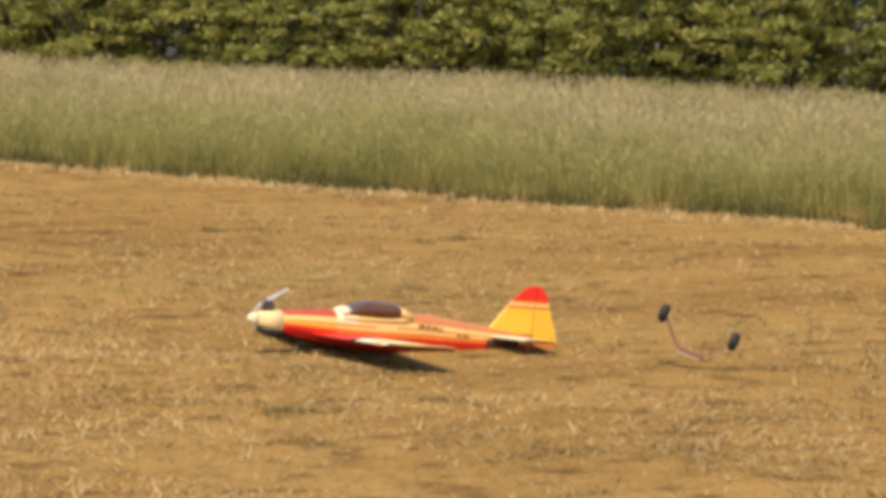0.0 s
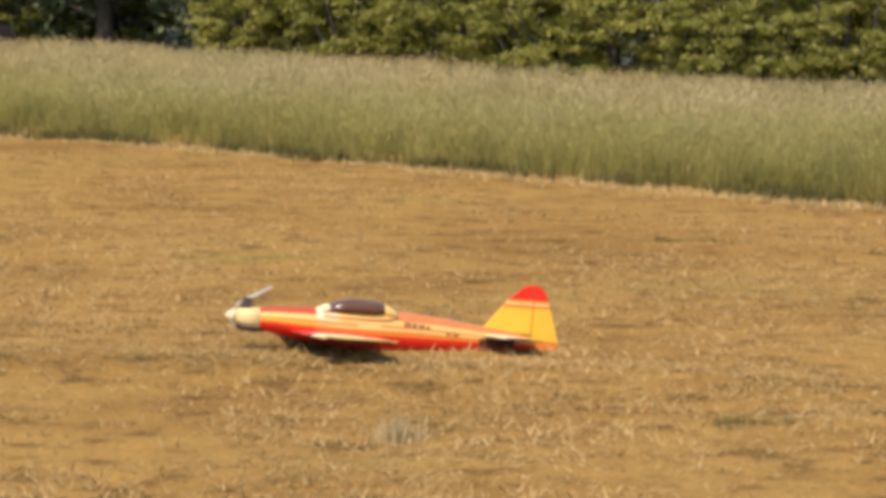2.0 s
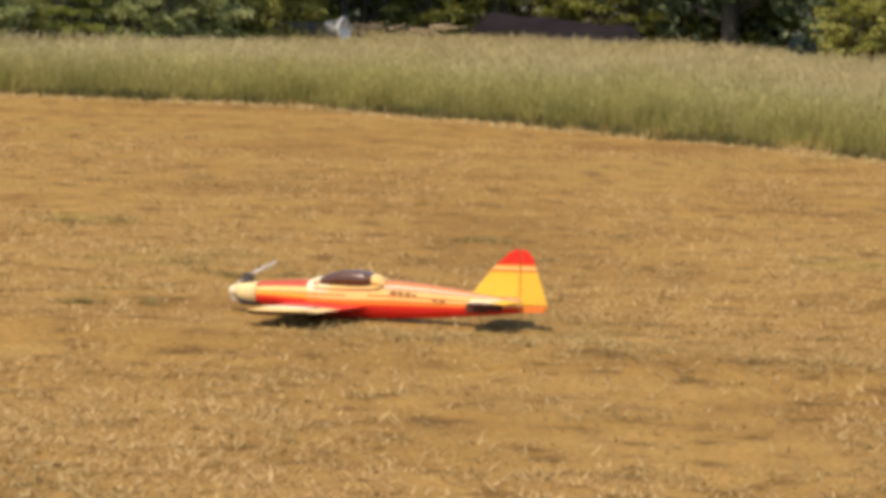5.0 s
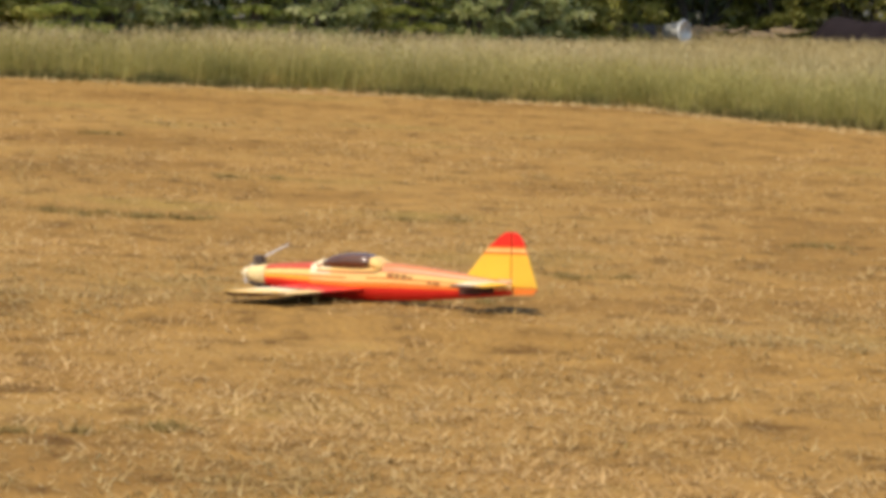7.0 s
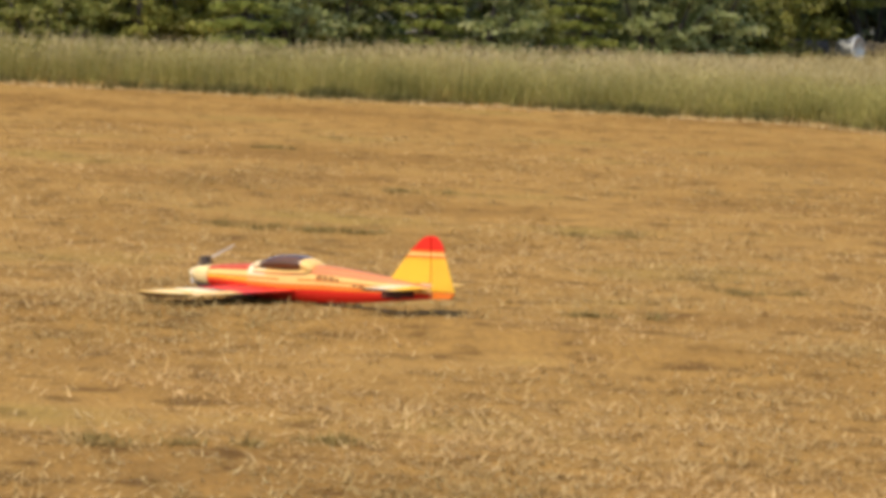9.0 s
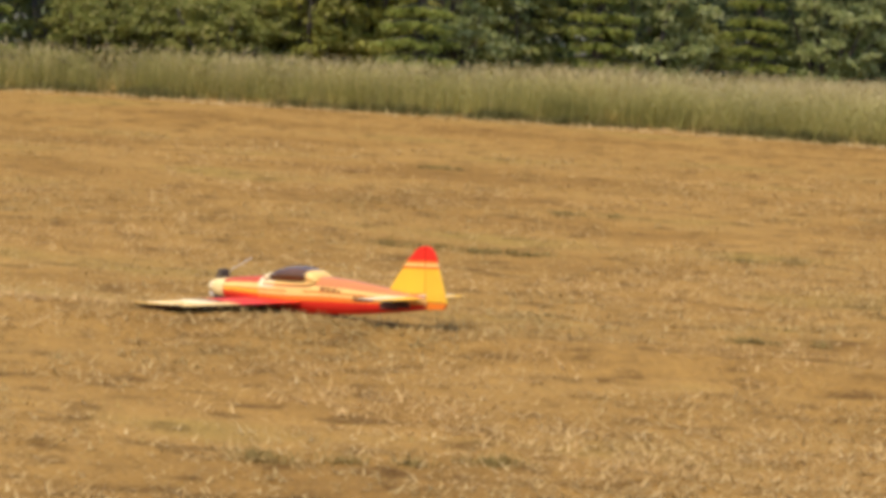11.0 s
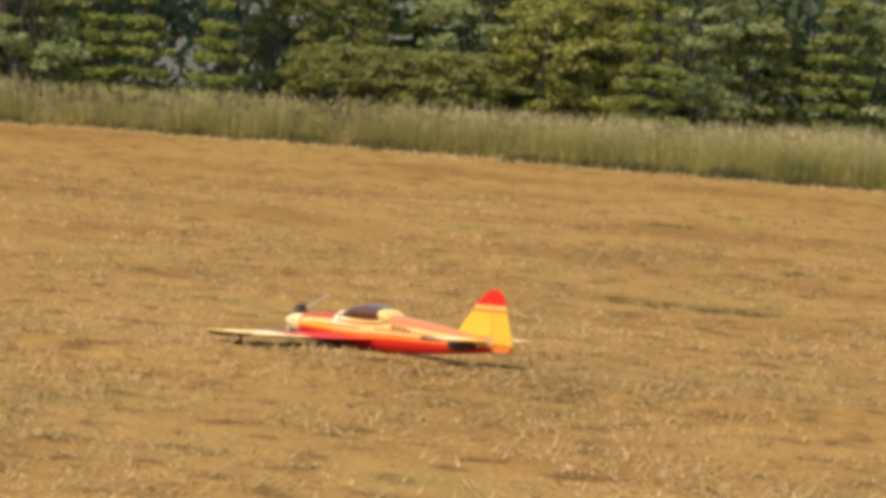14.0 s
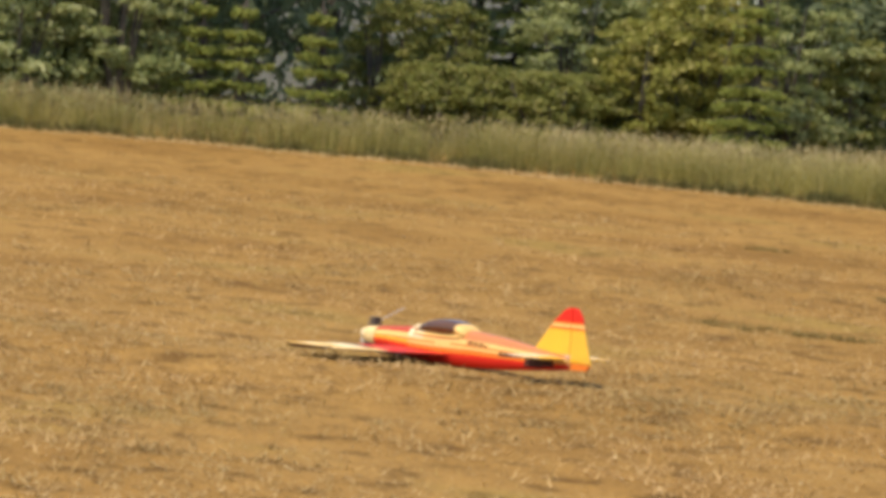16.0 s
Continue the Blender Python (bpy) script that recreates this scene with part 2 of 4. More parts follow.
def build_stubble():
    rng = np.random.default_rng(4)
    n = 200000
    r = 9.3 * (38 / 9.3) ** (rng.random(n) ** 0.85)
    a = np.radians(rng.uniform(-36, 18, n))
    x, y = -np.sin(a) * r, np.cos(a) * r
    keep = (wave(x * 2.3, y * 1.6) + wave(x * 0.6 + 4, y * 0.4) * 0.8 + rng.normal(0, 0.9, n) > -0.35) & ~inside(x, y, STRIP) & (y < 33)
    x, y, r = x[keep], y[keep], r[keep]
    m = len(x)
    length = rng.gamma(4, 0.010, m) + 0.014 + 0.0006 * r
    width = rng.uniform(0.003, 0.007, m) * (0.7 + r / 22)
    lean = np.radians(rng.normal(82, 7, m).clip(50, 89))
    v, f = triangles(rng, x, y, rise(x, y) - 0.002, length, width, lean)
    ob = mesh_object("mown_grass", v.tolist(), f.tolist(), STRAW)
    tagged(ob, "short dry cut grass and loose straw", "grass", kind="stuff")


def depth_in_strip(x, y):
    """0 at the mown edge, 1 at the foot of the trees."""
    def gap(line):
        p, _ = along(line, 320)
        best = np.full(len(x), 1e9)
        for px, py in p:
            best = np.minimum(best, (x - px) ** 2 + (y - py) ** 2)
        return np.sqrt(best)
    front, back = gap(EDGE), gap(BACK)
    return front / (front + back + 1e-6)


def grass_sheet(rng, name, label, cx, cy, high, mat, each, more, lean, heads):
    """Clumps of blades with loose bits hanging in them; heads: seed heads on each clump."""
    spread = rng.uniform(0.05, 0.16, len(cx))
    def scatter(k, wide):
        return (np.repeat(cx, k) + rng.normal(0, wide, len(cx) * k) * np.repeat(spread, k),
                np.repeat(cy, k) + rng.normal(0, wide, len(cx) * k) * np.repeat(spread, k))
    x, y = scatter(each, 1.0)
    m = len(x)
    tall = np.clip(np.repeat(high, each) * rng.uniform(0.5, 1.08, m), 0.06, 0.66)
    sets = [triangles(rng, x, y, np.full(m, -0.005), tall, rng.uniform(0.0045, 0.0105, m), np.radians(np.abs(rng.normal(0, lean, m)).clip(0, 80)))]
    x, y = scatter(more, 1.2)
    m = len(x)
    base = np.repeat(high, more) * rng.uniform(0.2, 0.85, m)
    sets.append(triangles(rng, x, y, base, rng.uniform(0.05, 0.12, m), rng.uniform(0.005, 0.012, m), np.radians(rng.uniform(40, 110, m))))
    if heads:
        x, y = scatter(heads, 1.2)
        m = len(x)
        base = np.repeat(high, heads) * rng.uniform(0.55, 0.86, m)
        sets.append(triangles(rng, x, y, base, rng.uniform(0.05, 0.11, m), rng.uniform(0.007, 0.014, m), np.radians(rng.uniform(5, 75, m))))
    vs, fs, count = [], [], 0
    for v, f in sets:
        vs.append(v)
        fs.append(f + count)
        count += len(v)
    ob = mesh_object(name, np.concatenate(vs).tolist(), np.concatenate(fs).tolist(), mat)
    return tagged(ob, label, "grass", kind="stuff")


def build_meadow():
    rng = np.random.default_rng(7)
    clumps = 78000
    cx, cy = rng.uniform(-20, 23, clumps), rng.uniform(10, 47, clumps)
    keep = inside(cx, cy, STRIP) & (np.abs(np.degrees(np.arctan2(cx, cy)) - 10) < 29)
    cx, cy = cx[keep], cy[keep]
    deep = depth_in_strip(cx, cy)
    # an uneven front: tufts swing out over the edge of the mown field
    cx = cx + 0.25 * wave(cy * 0.9, cx * 1.1)
    cy = cy - 0.22 * np.abs(wave(cx * 1.6, cy * 0.2))
    high = 0.37 + 0.03 * wave(cx * 1.6, cy * 1.2) + 0.03 * wave(cx * 0.5 + 3, cy * 0.45) + rng.normal(0, 0.03, len(cx))
    # lower and thinner towards the gap in the hedge
    high = high * np.interp(deep, (0.0, 0.5, 1.0), (1.0, 0.93, 0.84)) * (1 - 0.22 * np.clip((cx - 3.0) / 2.0, 0, 1) * np.clip((10.5 - cx) / 1.5, 0, 1) * deep) * (1 + 0.20 * np.clip((3.0 - cx) / 3.0, 0, 1))
    ripe = deep + 0.09 * np.clip((cx - 4.0) / 3.0, 0, 1) - 0.06 * np.clip((3.0 - cx) / 3.0, 0, 1) + 0.13 * wave(cx * 0.8, cy * 0.6) + rng.normal(0, 0.13, len(cx))
    green, dry = ripe < 0.33, ripe > 0.56
    mid = ~green & ~dry
    grass_sheet(rng, "meadow_strip", "uncut strip of tall green grass by the mown field", cx[green], cy[green], high[green], MEADOW, 15, 15, 30, 0)
    grass_sheet(rng, "meadow_middle", "tall yellow-green meadow grass turning to straw", cx[mid], cy[mid], high[mid], MEADOW_MID, 14, 14, 34, 2)
    grass_sheet(rng, "meadow_back", "ripe greyish straw-coloured grass with seed heads", cx[dry], cy[dry], high[dry], MEADOW_DRY, 12, 12, 36, 4)


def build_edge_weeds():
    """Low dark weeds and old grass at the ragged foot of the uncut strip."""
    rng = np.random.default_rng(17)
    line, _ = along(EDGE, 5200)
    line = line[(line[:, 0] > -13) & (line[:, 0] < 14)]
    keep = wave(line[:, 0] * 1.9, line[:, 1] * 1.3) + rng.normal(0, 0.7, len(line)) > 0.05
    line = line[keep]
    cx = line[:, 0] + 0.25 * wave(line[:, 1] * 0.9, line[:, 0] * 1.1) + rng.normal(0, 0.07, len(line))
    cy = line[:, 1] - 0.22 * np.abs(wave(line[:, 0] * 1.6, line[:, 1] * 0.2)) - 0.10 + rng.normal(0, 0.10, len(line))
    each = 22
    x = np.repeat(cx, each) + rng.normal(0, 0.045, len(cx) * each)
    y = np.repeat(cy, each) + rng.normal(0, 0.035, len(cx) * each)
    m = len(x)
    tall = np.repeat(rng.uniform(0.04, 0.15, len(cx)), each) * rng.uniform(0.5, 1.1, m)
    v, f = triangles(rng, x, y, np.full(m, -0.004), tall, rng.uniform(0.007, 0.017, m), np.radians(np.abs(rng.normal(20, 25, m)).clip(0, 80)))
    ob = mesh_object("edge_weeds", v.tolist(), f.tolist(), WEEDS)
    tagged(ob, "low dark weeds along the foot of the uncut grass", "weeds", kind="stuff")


def build_loose_hay():
    """Small standing tufts and lying straws that the mower left."""
    rng = np.random.default_rng(9)
    clumps, each = 24000, 14
    r = 9.5 * (27 / 9.5) ** (rng.random(clumps) ** 0.9)
    a = np.radians(rng.uniform(-36, 18, clumps))
    cx, cy = -np.sin(a) * r, np.cos(a) * r
    keep = (wave(cx * 0.9 + 2, cy * 0.7) + rng.normal(0, 0.7, clumps) > 0.0) & ~inside(cx, cy, STRIP)
    cx, cy = cx[keep], cy[keep]
    size = rng.uniform(0.012, 0.075, len(cx))
    x = np.repeat(cx, each) + rng.normal(0, 1, len(cx) * each) * np.repeat(size, each) * 1.3
    y = np.repeat(cy, each) + rng.normal(0, 1, len(cx) * each) * np.repeat(size, each) * 0.6
    m = len(x)
    up = np.repeat(rng.uniform(0.02, 0.075, len(cx)), each) * rng.uniform(0.5, 1.3, m)
    v, f = triangles(rng, x, y, rise(x, y) - 0.002, up, rng.uniform(0.006, 0.015, m), np.radians(np.abs(rng.normal(71, 13, m)).clip(25, 89)))
    n = 44000
    r = 9.5 * (19 / 9.5) ** (rng.random(n) ** 0.9)
    a = np.radians(rng.uniform(-36, 18, n))
    fx, fy = -np.sin(a) * r, np.cos(a) * r
    near = (wave(fx * 0.7 + 1, fy * 0.9) + rng.normal(0, 0.6, n) > 0.2) & ~inside(fx, fy, STRIP)
    fx, fy = fx[near], fy[near]
    rim, _ = along(EDGE, 30000)
    keep = (rim[:, 0] < 14.0) & (rim[:, 0] > -13)
    rim = rim[keep]
    rim = rim - rim / np.linalg.norm(rim, axis=1, keepdims=True) * 0.42 + rng.normal(0, 0.20, rim.shape)
    m = len(fx)
    pv, pf = triangles(rng, fx, fy, rise(fx, fy) + 0.004, rng.uniform(0.02, 0.07, m), rng.uniform(0.004, 0.011, m), np.radians(rng.uniform(66, 89, m)))
    m = len(rim)
    rv, rf = triangles(rng, rim[:, 0], rim[:, 1], rise(rim[:, 0], rim[:, 1]) - 0.002, rng.uniform(0.02, 0.07, m), rng.uniform(0.006, 0.014, m), np.radians(rng.uniform(30, 80, m)))
    pv, pf = np.concatenate([pv, rv]), np.concatenate([pf, rf + len(pv)])
    lying = mesh_object("cut_straw", pv.tolist(), pf.tolist(), PALE_STRAW)
    tagged(lying, "pale straws lying loose on the mown field", "straw", kind="stuff")
    ob = mesh_object("loose_hay", v.tolist(), f.tolist(), HAY)
    tagged(ob, "small tufts and straws left on the mown field", "hay", kind="stuff")


def build_tuft(mat, n, radius, tall, seed, label, heaps=1, flat=18):
    rng = np.random.default_rng(seed)
    hx, hy = rng.normal(0, 1.6 * radius, heaps) * (heaps > 1), rng.normal(0, 0.8 * radius, heaps) * (heaps > 1)
    pick = rng.integers(0, heaps, n)
    d = np.abs(rng.normal(0, radius, n))
    a = rng.uniform(0, 6.283, n)
    v, f = triangles(rng, hx[pick] + np.cos(a) * d, hy[pick] + np.sin(a) * d * 0.6, np.full(n, -0.002), tall * rng.uniform(0.4, 1.1, n), rng.uniform(0.003, 0.007, n), np.radians(np.abs(rng.normal(flat, 16, n)).clip(0, 84)))
    ob = mesh_object("grass_tuft", v.tolist(), f.tolist(), mat)
    return tagged(ob, label, "grass tuft", "tufts on the mown field", "stuff")


def build_tufts():
    pale = build_tuft(PALE_TUFT, 170, 0.06, 0.13, 21, "pale bleached grass tuft standing on the mown field")
    pale.matrix_basis = pose(3.76, 11.25, 0)
    kinds = [build_tuft(GREEN_TUFT, 420, 0.07, 0.055, 22 + k, "low dark thatch patch in the dry mown grass", 7, 55) for k in range(3)]
    used = set()
    for i, (x, y, turn) in enumerate(((-0.95, 11.05, 0), (-0.35, 11.25, 20), (5.19, 11.48, 20), (7.97, 18.48, 340), (9.02, 17.66, 10), (3.06, 18.57, 350), (1.64, 16.48, 8), (-0.75, 18.65, 0), (-0.45, 18.72, 180), (-1.05, 18.78, 5), (0.75, 15.3, 175), (-1.26, 24.9, 15), (0.95, 19.1, 0), (-0.2, 21.6, 178))):
        one = kinds[i % 3]
        if one in used:
            copy_thing(one, pose(x, y, 0, 0, 0, turn))
        else:
            used.add(one)
            one.matrix_basis = pose(x, y, 0, 0, 0, turn)


# ---- trees ----
def leaves(rng, centres, n, spread, size, flat=0.6):
    pick = rng.integers(0, len(centres), n)
    c = centres[pick] + rng.normal(0, 1, (n, 3)) * spread
    u = rng.normal(0, 1, (n, 3))
    u /= np.linalg.norm(u, axis=1, keepdims=True)
    up = rng.normal(0, 1, (n, 3)) * flat + np.array([0, 0, 1.0])
    w = np.cross(u, up)
    w /= np.linalg.norm(w, axis=1, keepdims=True) + 1e-9
    s = (size * rng.uniform(0.6, 1.5, n))[:, None]
    v = np.stack([c - u * s, c + w * s * 0.45 - u * s * 0.1, c + u * s, c - w * s * 0.45 - u * s * 0.1], 1)
    v[..., 2] = np.maximum(v[..., 2], 0.02)
    return v.reshape(-1, 3), np.arange(4 * n).reshape(-1, 4)


def limb(bm, a, b, r0, r1, sides=7):
    a, b = Vector(a), Vector(b)
    q = (b - a).to_track_quat("Z", "Y")
    rings = []
    for p, r in ((a, r0), (a.lerp(b, 0.5) + Vector((0.03, -0.02, 0)) * (b - a).length, (r0 + r1) / 2), (b, r1)):
        rings.append([bm.verts.new(p + q @ Vector((math.cos(k * 6.2832 / sides) * r, math.sin(k * 6.2832 / sides) * r, 0))) for k in range(sides)])
    for s, t in zip(rings, rings[1:]):
        for k in range(sides):
            bm.faces.new((s[k], s[(k + 1) % sides], t[(k + 1) % sides], t[k]))
    bm.faces.new(rings[-1])


def build_shrub(seed, mat, wide, tall, n, size, label):
    rng = np.random.default_rng(seed)
    ob = thing("shrub", label, "shrub", "shrubs along the meadow")
    bm = bmesh.new()
    tips = []
    for k in range(9):
        a, d = rng.uniform(0, 6.283), rng.uniform(0.25, 1.0) * wide
        top = (math.cos(a) * d, math.sin(a) * d, tall * rng.uniform(0.45, 0.95))
        limb(bm, (math.cos(a) * 0.08, math.sin(a) * 0.08, -0.05), top, 0.035, 0.008, 5)
        tips.append(top)
    part("trunk", bm, BARK, ob)
    centres = []
    for k in range(150):
        a, h = rng.uniform(0, 6.283), rng.uniform(0.06, 1.0)
        d = wide * math.sqrt(max(0.05, 1 - (h - 0.35) ** 2 / 0.5)) * rng.uniform(0.45, 1.0)
        centres.append((math.cos(a) * d, math.sin(a) * d, h * tall))
    v, f = leaves(rng, np.array(centres), n, (0.095 * wide, 0.095 * wide, 0.035 * wide), size, 1.1)
    crown = mesh_object("crown", v.tolist(), f.tolist(), mat)
    crown.parent = ob
    return ob


def build_tree(seed, mat, wide, tall, n, size, label, bare=0.9):
    rng = np.random.default_rng(seed)
    ob = thing("tree", label, "tree", "trees behind the meadow")
    bm = bmesh.new()
    limb(bm, (0, 0, -0.1), (0.1, 0.05, tall * 0.75), 0.13, 0.04, 9)
    centres = []
    for k in range(26):
        h = rng.uniform(bare, tall * 0.95)
        a = rng.uniform(0, 6.283)
        t = (h - bare) / (tall - bare)
        d = wide * (0.35 + 0.65 * math.sin(math.pi * min(1, t * 0.8 + 0.2))) * rng.uniform(0.6, 1)
        tip = np.array((math.cos(a) * d, math.sin(a) * d, h))
        root = np.array((0.05, 0.03, max(0.4, h - d * 0.5)))
        limb(bm, root, tip, 0.04, 0.01, 5)
        for s in np.linspace(0.4, 1.05, 5):
            centres.append(root + (tip - root) * s + rng.normal(0, 0.15, 3))
    part("trunk", bm, BARK, ob)
    v, f = leaves(rng, np.array(centres), n, (0.25, 0.25, 0.15), size, 1.4)
    crown = mesh_object("crown", v.tolist(), f.tolist(), mat)
    crown.parent = ob
    return ob


def build_spruce(seed, tall, wide, label):
    rng = np.random.default_rng(seed)
    ob = thing("spruce", label, "spruce", "spruces behind the meadow")
    bm = bmesh.new()
    limb(bm, (0, 0, -0.1), (0, 0, tall), 0.09, 0.012, 8)
    vs, fs = [], []
    count = 0
    h = 0.22
    while h < tall * 0.98:
        reach = wide * (1 - h / tall) + 0.08
        arms = 9
        for k in range(arms):
            a = k * 6.283 / arms + rng.uniform(-0.25, 0.25) + h
            r = reach * rng.uniform(0.7, 1.15)
            way = np.array((math.cos(a), math.sin(a)))
            g = h + rng.uniform(-0.03, 0.03)
            limb(bm, (0, 0, g), (*(way * r), g - 0.12 * r), 0.012, 0.004, 4)
            m = int(56 + 240 * r)
            s = rng.uniform(0.12, 1.0, m) ** 0.75
            side = rng.normal(0, 0.13, m) * (1.25 - s) * r + rng.normal(0, 0.03, m)
            c = np.stack([way[0] * r * s - way[1] * side, way[1] * r * s + way[0] * side, g - 0.22 * r * s + 0.10 * r * s * s - np.abs(rng.normal(0, 0.038, m))], 1)
            v, f = leaves(rng, c, m, (0.010, 0.010, 0.006), 0.024, 0.9)
            vs.append(v)
            fs.append(f + count)
            count += len(v)
        h += 0.19 + rng.uniform(-0.04, 0.04)
    part("trunk", bm, BARK, ob)
    crown = mesh_object("crown", np.concatenate(vs).tolist(), np.concatenate(fs).tolist(), NEEDLES)
    crown.parent = ob
    return ob


def build_woods():
    rng = np.random.default_rng(12)
    olive = [build_shrub(31 + k, LEAF_OLIVE, 0.72 + 0.1 * k, 1.5 + 0.35 * k, 6600, 0.041, "dense olive-green shrub at the edge of the meadow") for k in range(3)]
    bright = [build_shrub(41 + k, LEAF_BRIGHT, 0.55, 0.88 + 0.62 * k, 6600, 0.032, "low yellow-green bush at the edge of the meadow") for k in range(2)]
    grey = [build_shrub(51 + k, LEAF_GREY, 0.75, 1.7 + 0.4 * k, 6600, 0.043, "grey-green leafy shrub at the wood's edge") for k in range(2)]
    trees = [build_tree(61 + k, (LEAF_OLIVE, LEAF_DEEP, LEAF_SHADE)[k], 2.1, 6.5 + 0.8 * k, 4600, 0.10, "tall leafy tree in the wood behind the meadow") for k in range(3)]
    spruces = [build_spruce(71, 2.4, 0.52, "young green spruce with layered branches"), build_spruce(72, 3.6, 0.8, "dark green spruce with layered branches"), build_spruce(73, 1.45, 0.45, "small drooping spruce at the wood's edge")]
    used = set()

    def put(ob, x, y):
        m = pose(x, y, -0.02, 0, 0, rng.uniform(0, 360))
        if ob in used:
            one = copy_thing(ob, m)
        else:
            used.add(ob)
            one = ob
            one.matrix_basis = m

    # young spruces at the front of the wood
    stands = ((-2.12, 35.75), (-7.15, 33.7), (-6.4, 33.9), (-7.55, 33.5), (-0.2, 38.0), (1.6, 40.2))
    for x, y in stands:
        put(spruces[2] if x < -6 else spruces[0], x, y)
    for x, y in ((0.6, 41.5), (-9.3, 35.0), (-3.1, 38.4), (-5.2, 40.3), (-5.9, 41.0), (-4.6, 41.2)):
        put(spruces[1], x, y)
    # first row: shrubs close behind the strip, along its back edge
    line, _ = along(BACK, 128)
    for x, y in line:
        if not -13 < x < 23.5 or (4.0 < x < 11.5 and y > 41.5):
            continue
        out = Vector((x - 2, y - 18)).normalized() * rng.uniform(0.35, 1.25)
        x, y = x + out.x, y + out.y
        if any(math.hypot(x - a, (y - b) * 0.5) < 0.62 for a, b in stands):
            continue
        bearing = math.degrees(math.atan2(-x, y))
        if x > 10:
            pool = olive if rng.random() < 0.8 else bright
        elif bearing > 13.6:
            pool = grey if rng.random() < 0.6 else olive[:2]
        elif bearing > 12.4:
            pool = olive[1:]
        elif bearing > 9.6:
            pool = olive[:1]
        elif bearing > 5.9:
            pool = bright[:1]
        elif bearing > 4.3:
            pool = olive
        elif bearing > 2.6:
            pool = bright[1:] + olive[:1]
        else:
            pool = (grey, olive, bright)[rng.integers(3)]
        put(pool[rng.integers(len(pool))], x, y)
    # taller bushes set back behind the low ones, with a dark gap between them
    for ob, x, y in ((bright[1], -5.95, 35.9), (bright[1], -5.45, 36.4), (grey[1], -4.15, 37.0), (grey[0], -3.55, 37.4), (olive[2], -3.1, 37.6), (grey[1], -1.2, 39.2), (grey[0], -8.2, 35.2)):
        put(ob, x, y)
    # second and third rows: trees of the wood
    for gap, count in ((2.9, 20), (6.0, 18)):
        line, _ = along(BACK, count)
        for x, y in line:
            out = Vector((x - 2, y - 14)).normalized() * (gap + rng.uniform(-0.6, 0.6))
            if -19 < x < 27:
                if gap < 4 and 6.6 < math.degrees(math.atan2(-x - out.x, y + out.y)) < 8.4:
                    continue
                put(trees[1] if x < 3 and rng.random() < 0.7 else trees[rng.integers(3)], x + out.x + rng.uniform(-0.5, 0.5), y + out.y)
    for x in np.arange(2.5, 13, 1.2):
        put(olive[rng.integers(3)], x, 48.9 + rng.uniform(-0.5, 0.8))
    for x in np.arange(1.8, 15, 1.5):
        put(olive[2], x + rng.uniform(-0.4, 0.4), 50.4 + rng.uniform(-0.4, 0.4))
        put(trees[(0, 2)[rng.integers(2)]], x + rng.uniform(-0.5, 0.5), 52.0 + rng.uniform(-0.5, 0.5))
    for k, ob in enumerate(olive + bright + grey + trees):
        if ob not in used:
            put(ob, -14.0 - 1.4 * k, 34.5)


def build_far_woods():
    """The depth of the wood behind the first trees, too dense to tell apart."""
    rng = np.random.default_rng(15)
    line, _ = along(BACK, 400)
    n = 90000
    pick = rng.integers(0, 400, n)
    way = line[pick] - np.array((2.0, 14.0))
    way /= np.linalg.norm(way, axis=1, keepdims=True)
    deep = rng.uniform(2.2, 9.0, n)
    flat = line[pick] + way * deep[:, None] + rng.normal(0, 0.3, (n, 2))
    high = rng.uniform(0, 1, n) ** 1.2 * (4.6 + 0.6 * wave(flat[:, 0] * 0.5, flat[:, 1] * 0.5))
    bearing = np.degrees(np.arctan2(-flat[:, 0], flat[:, 1]))
    gap = (flat[:, 0] > 3.6) & (flat[:, 0] < 12) & (flat[:, 1] < 48.8)
    gap |= (bearing > 6.8) & (bearing < 8.2) & (deep < 5.0)
    centres = np.stack([flat[:, 0], flat[:, 1], high], 1)[~gap]
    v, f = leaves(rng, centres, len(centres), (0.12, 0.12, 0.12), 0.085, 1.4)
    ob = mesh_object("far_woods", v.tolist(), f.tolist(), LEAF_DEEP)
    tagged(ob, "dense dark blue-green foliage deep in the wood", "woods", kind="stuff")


def build_forest_floor():
    m, nodes, links, bsdf = material("leaf_litter")
    n = grain(nodes, links, 2.5, 6)
    n2 = grain(nodes, links, 30, 4)
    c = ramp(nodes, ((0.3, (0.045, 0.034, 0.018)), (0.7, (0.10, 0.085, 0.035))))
    links.new(n.outputs["Fac"], c.inputs["Fac"])
    links.new(c.outputs["Color"], bsdf.inputs["Base Color"])
    bsdf.inputs["Roughness"].default_value = 0.95
    bump(nodes, links, bsdf, n2.outputs["Fac"], 0.8, 0.03)
    line, _ = along(BACK, 80)
    way = line - np.array((2.0, 14.0))
    way /= np.linalg.norm(way, axis=1, keepdims=True)
    rings = [line + way * d for d in (0.5, 1.5, 4.0, 12.0, 60.0, 900.0)]
    v = np.concatenate(rings)
    v = np.concatenate([v, 0.012 + 0.004 * wave(v[:, :1], v[:, 1:])], 1)
    i = np.arange(6 * 80).reshape(6, 80)
    f = np.stack([i[:-1, :-1], i[1:, :-1], i[1:, 1:], i[:-1, 1:]], -1).reshape(-1, 4)
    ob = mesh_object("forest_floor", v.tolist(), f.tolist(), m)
    tagged(ob, "dark leaf litter under the trees", "ground", kind="structure")


build_ground()
build_forest_floor()
build_stubble()
build_meadow()
build_edge_weeds()
build_loose_hay()
build_tufts()
build_woods()
build_far_woods()


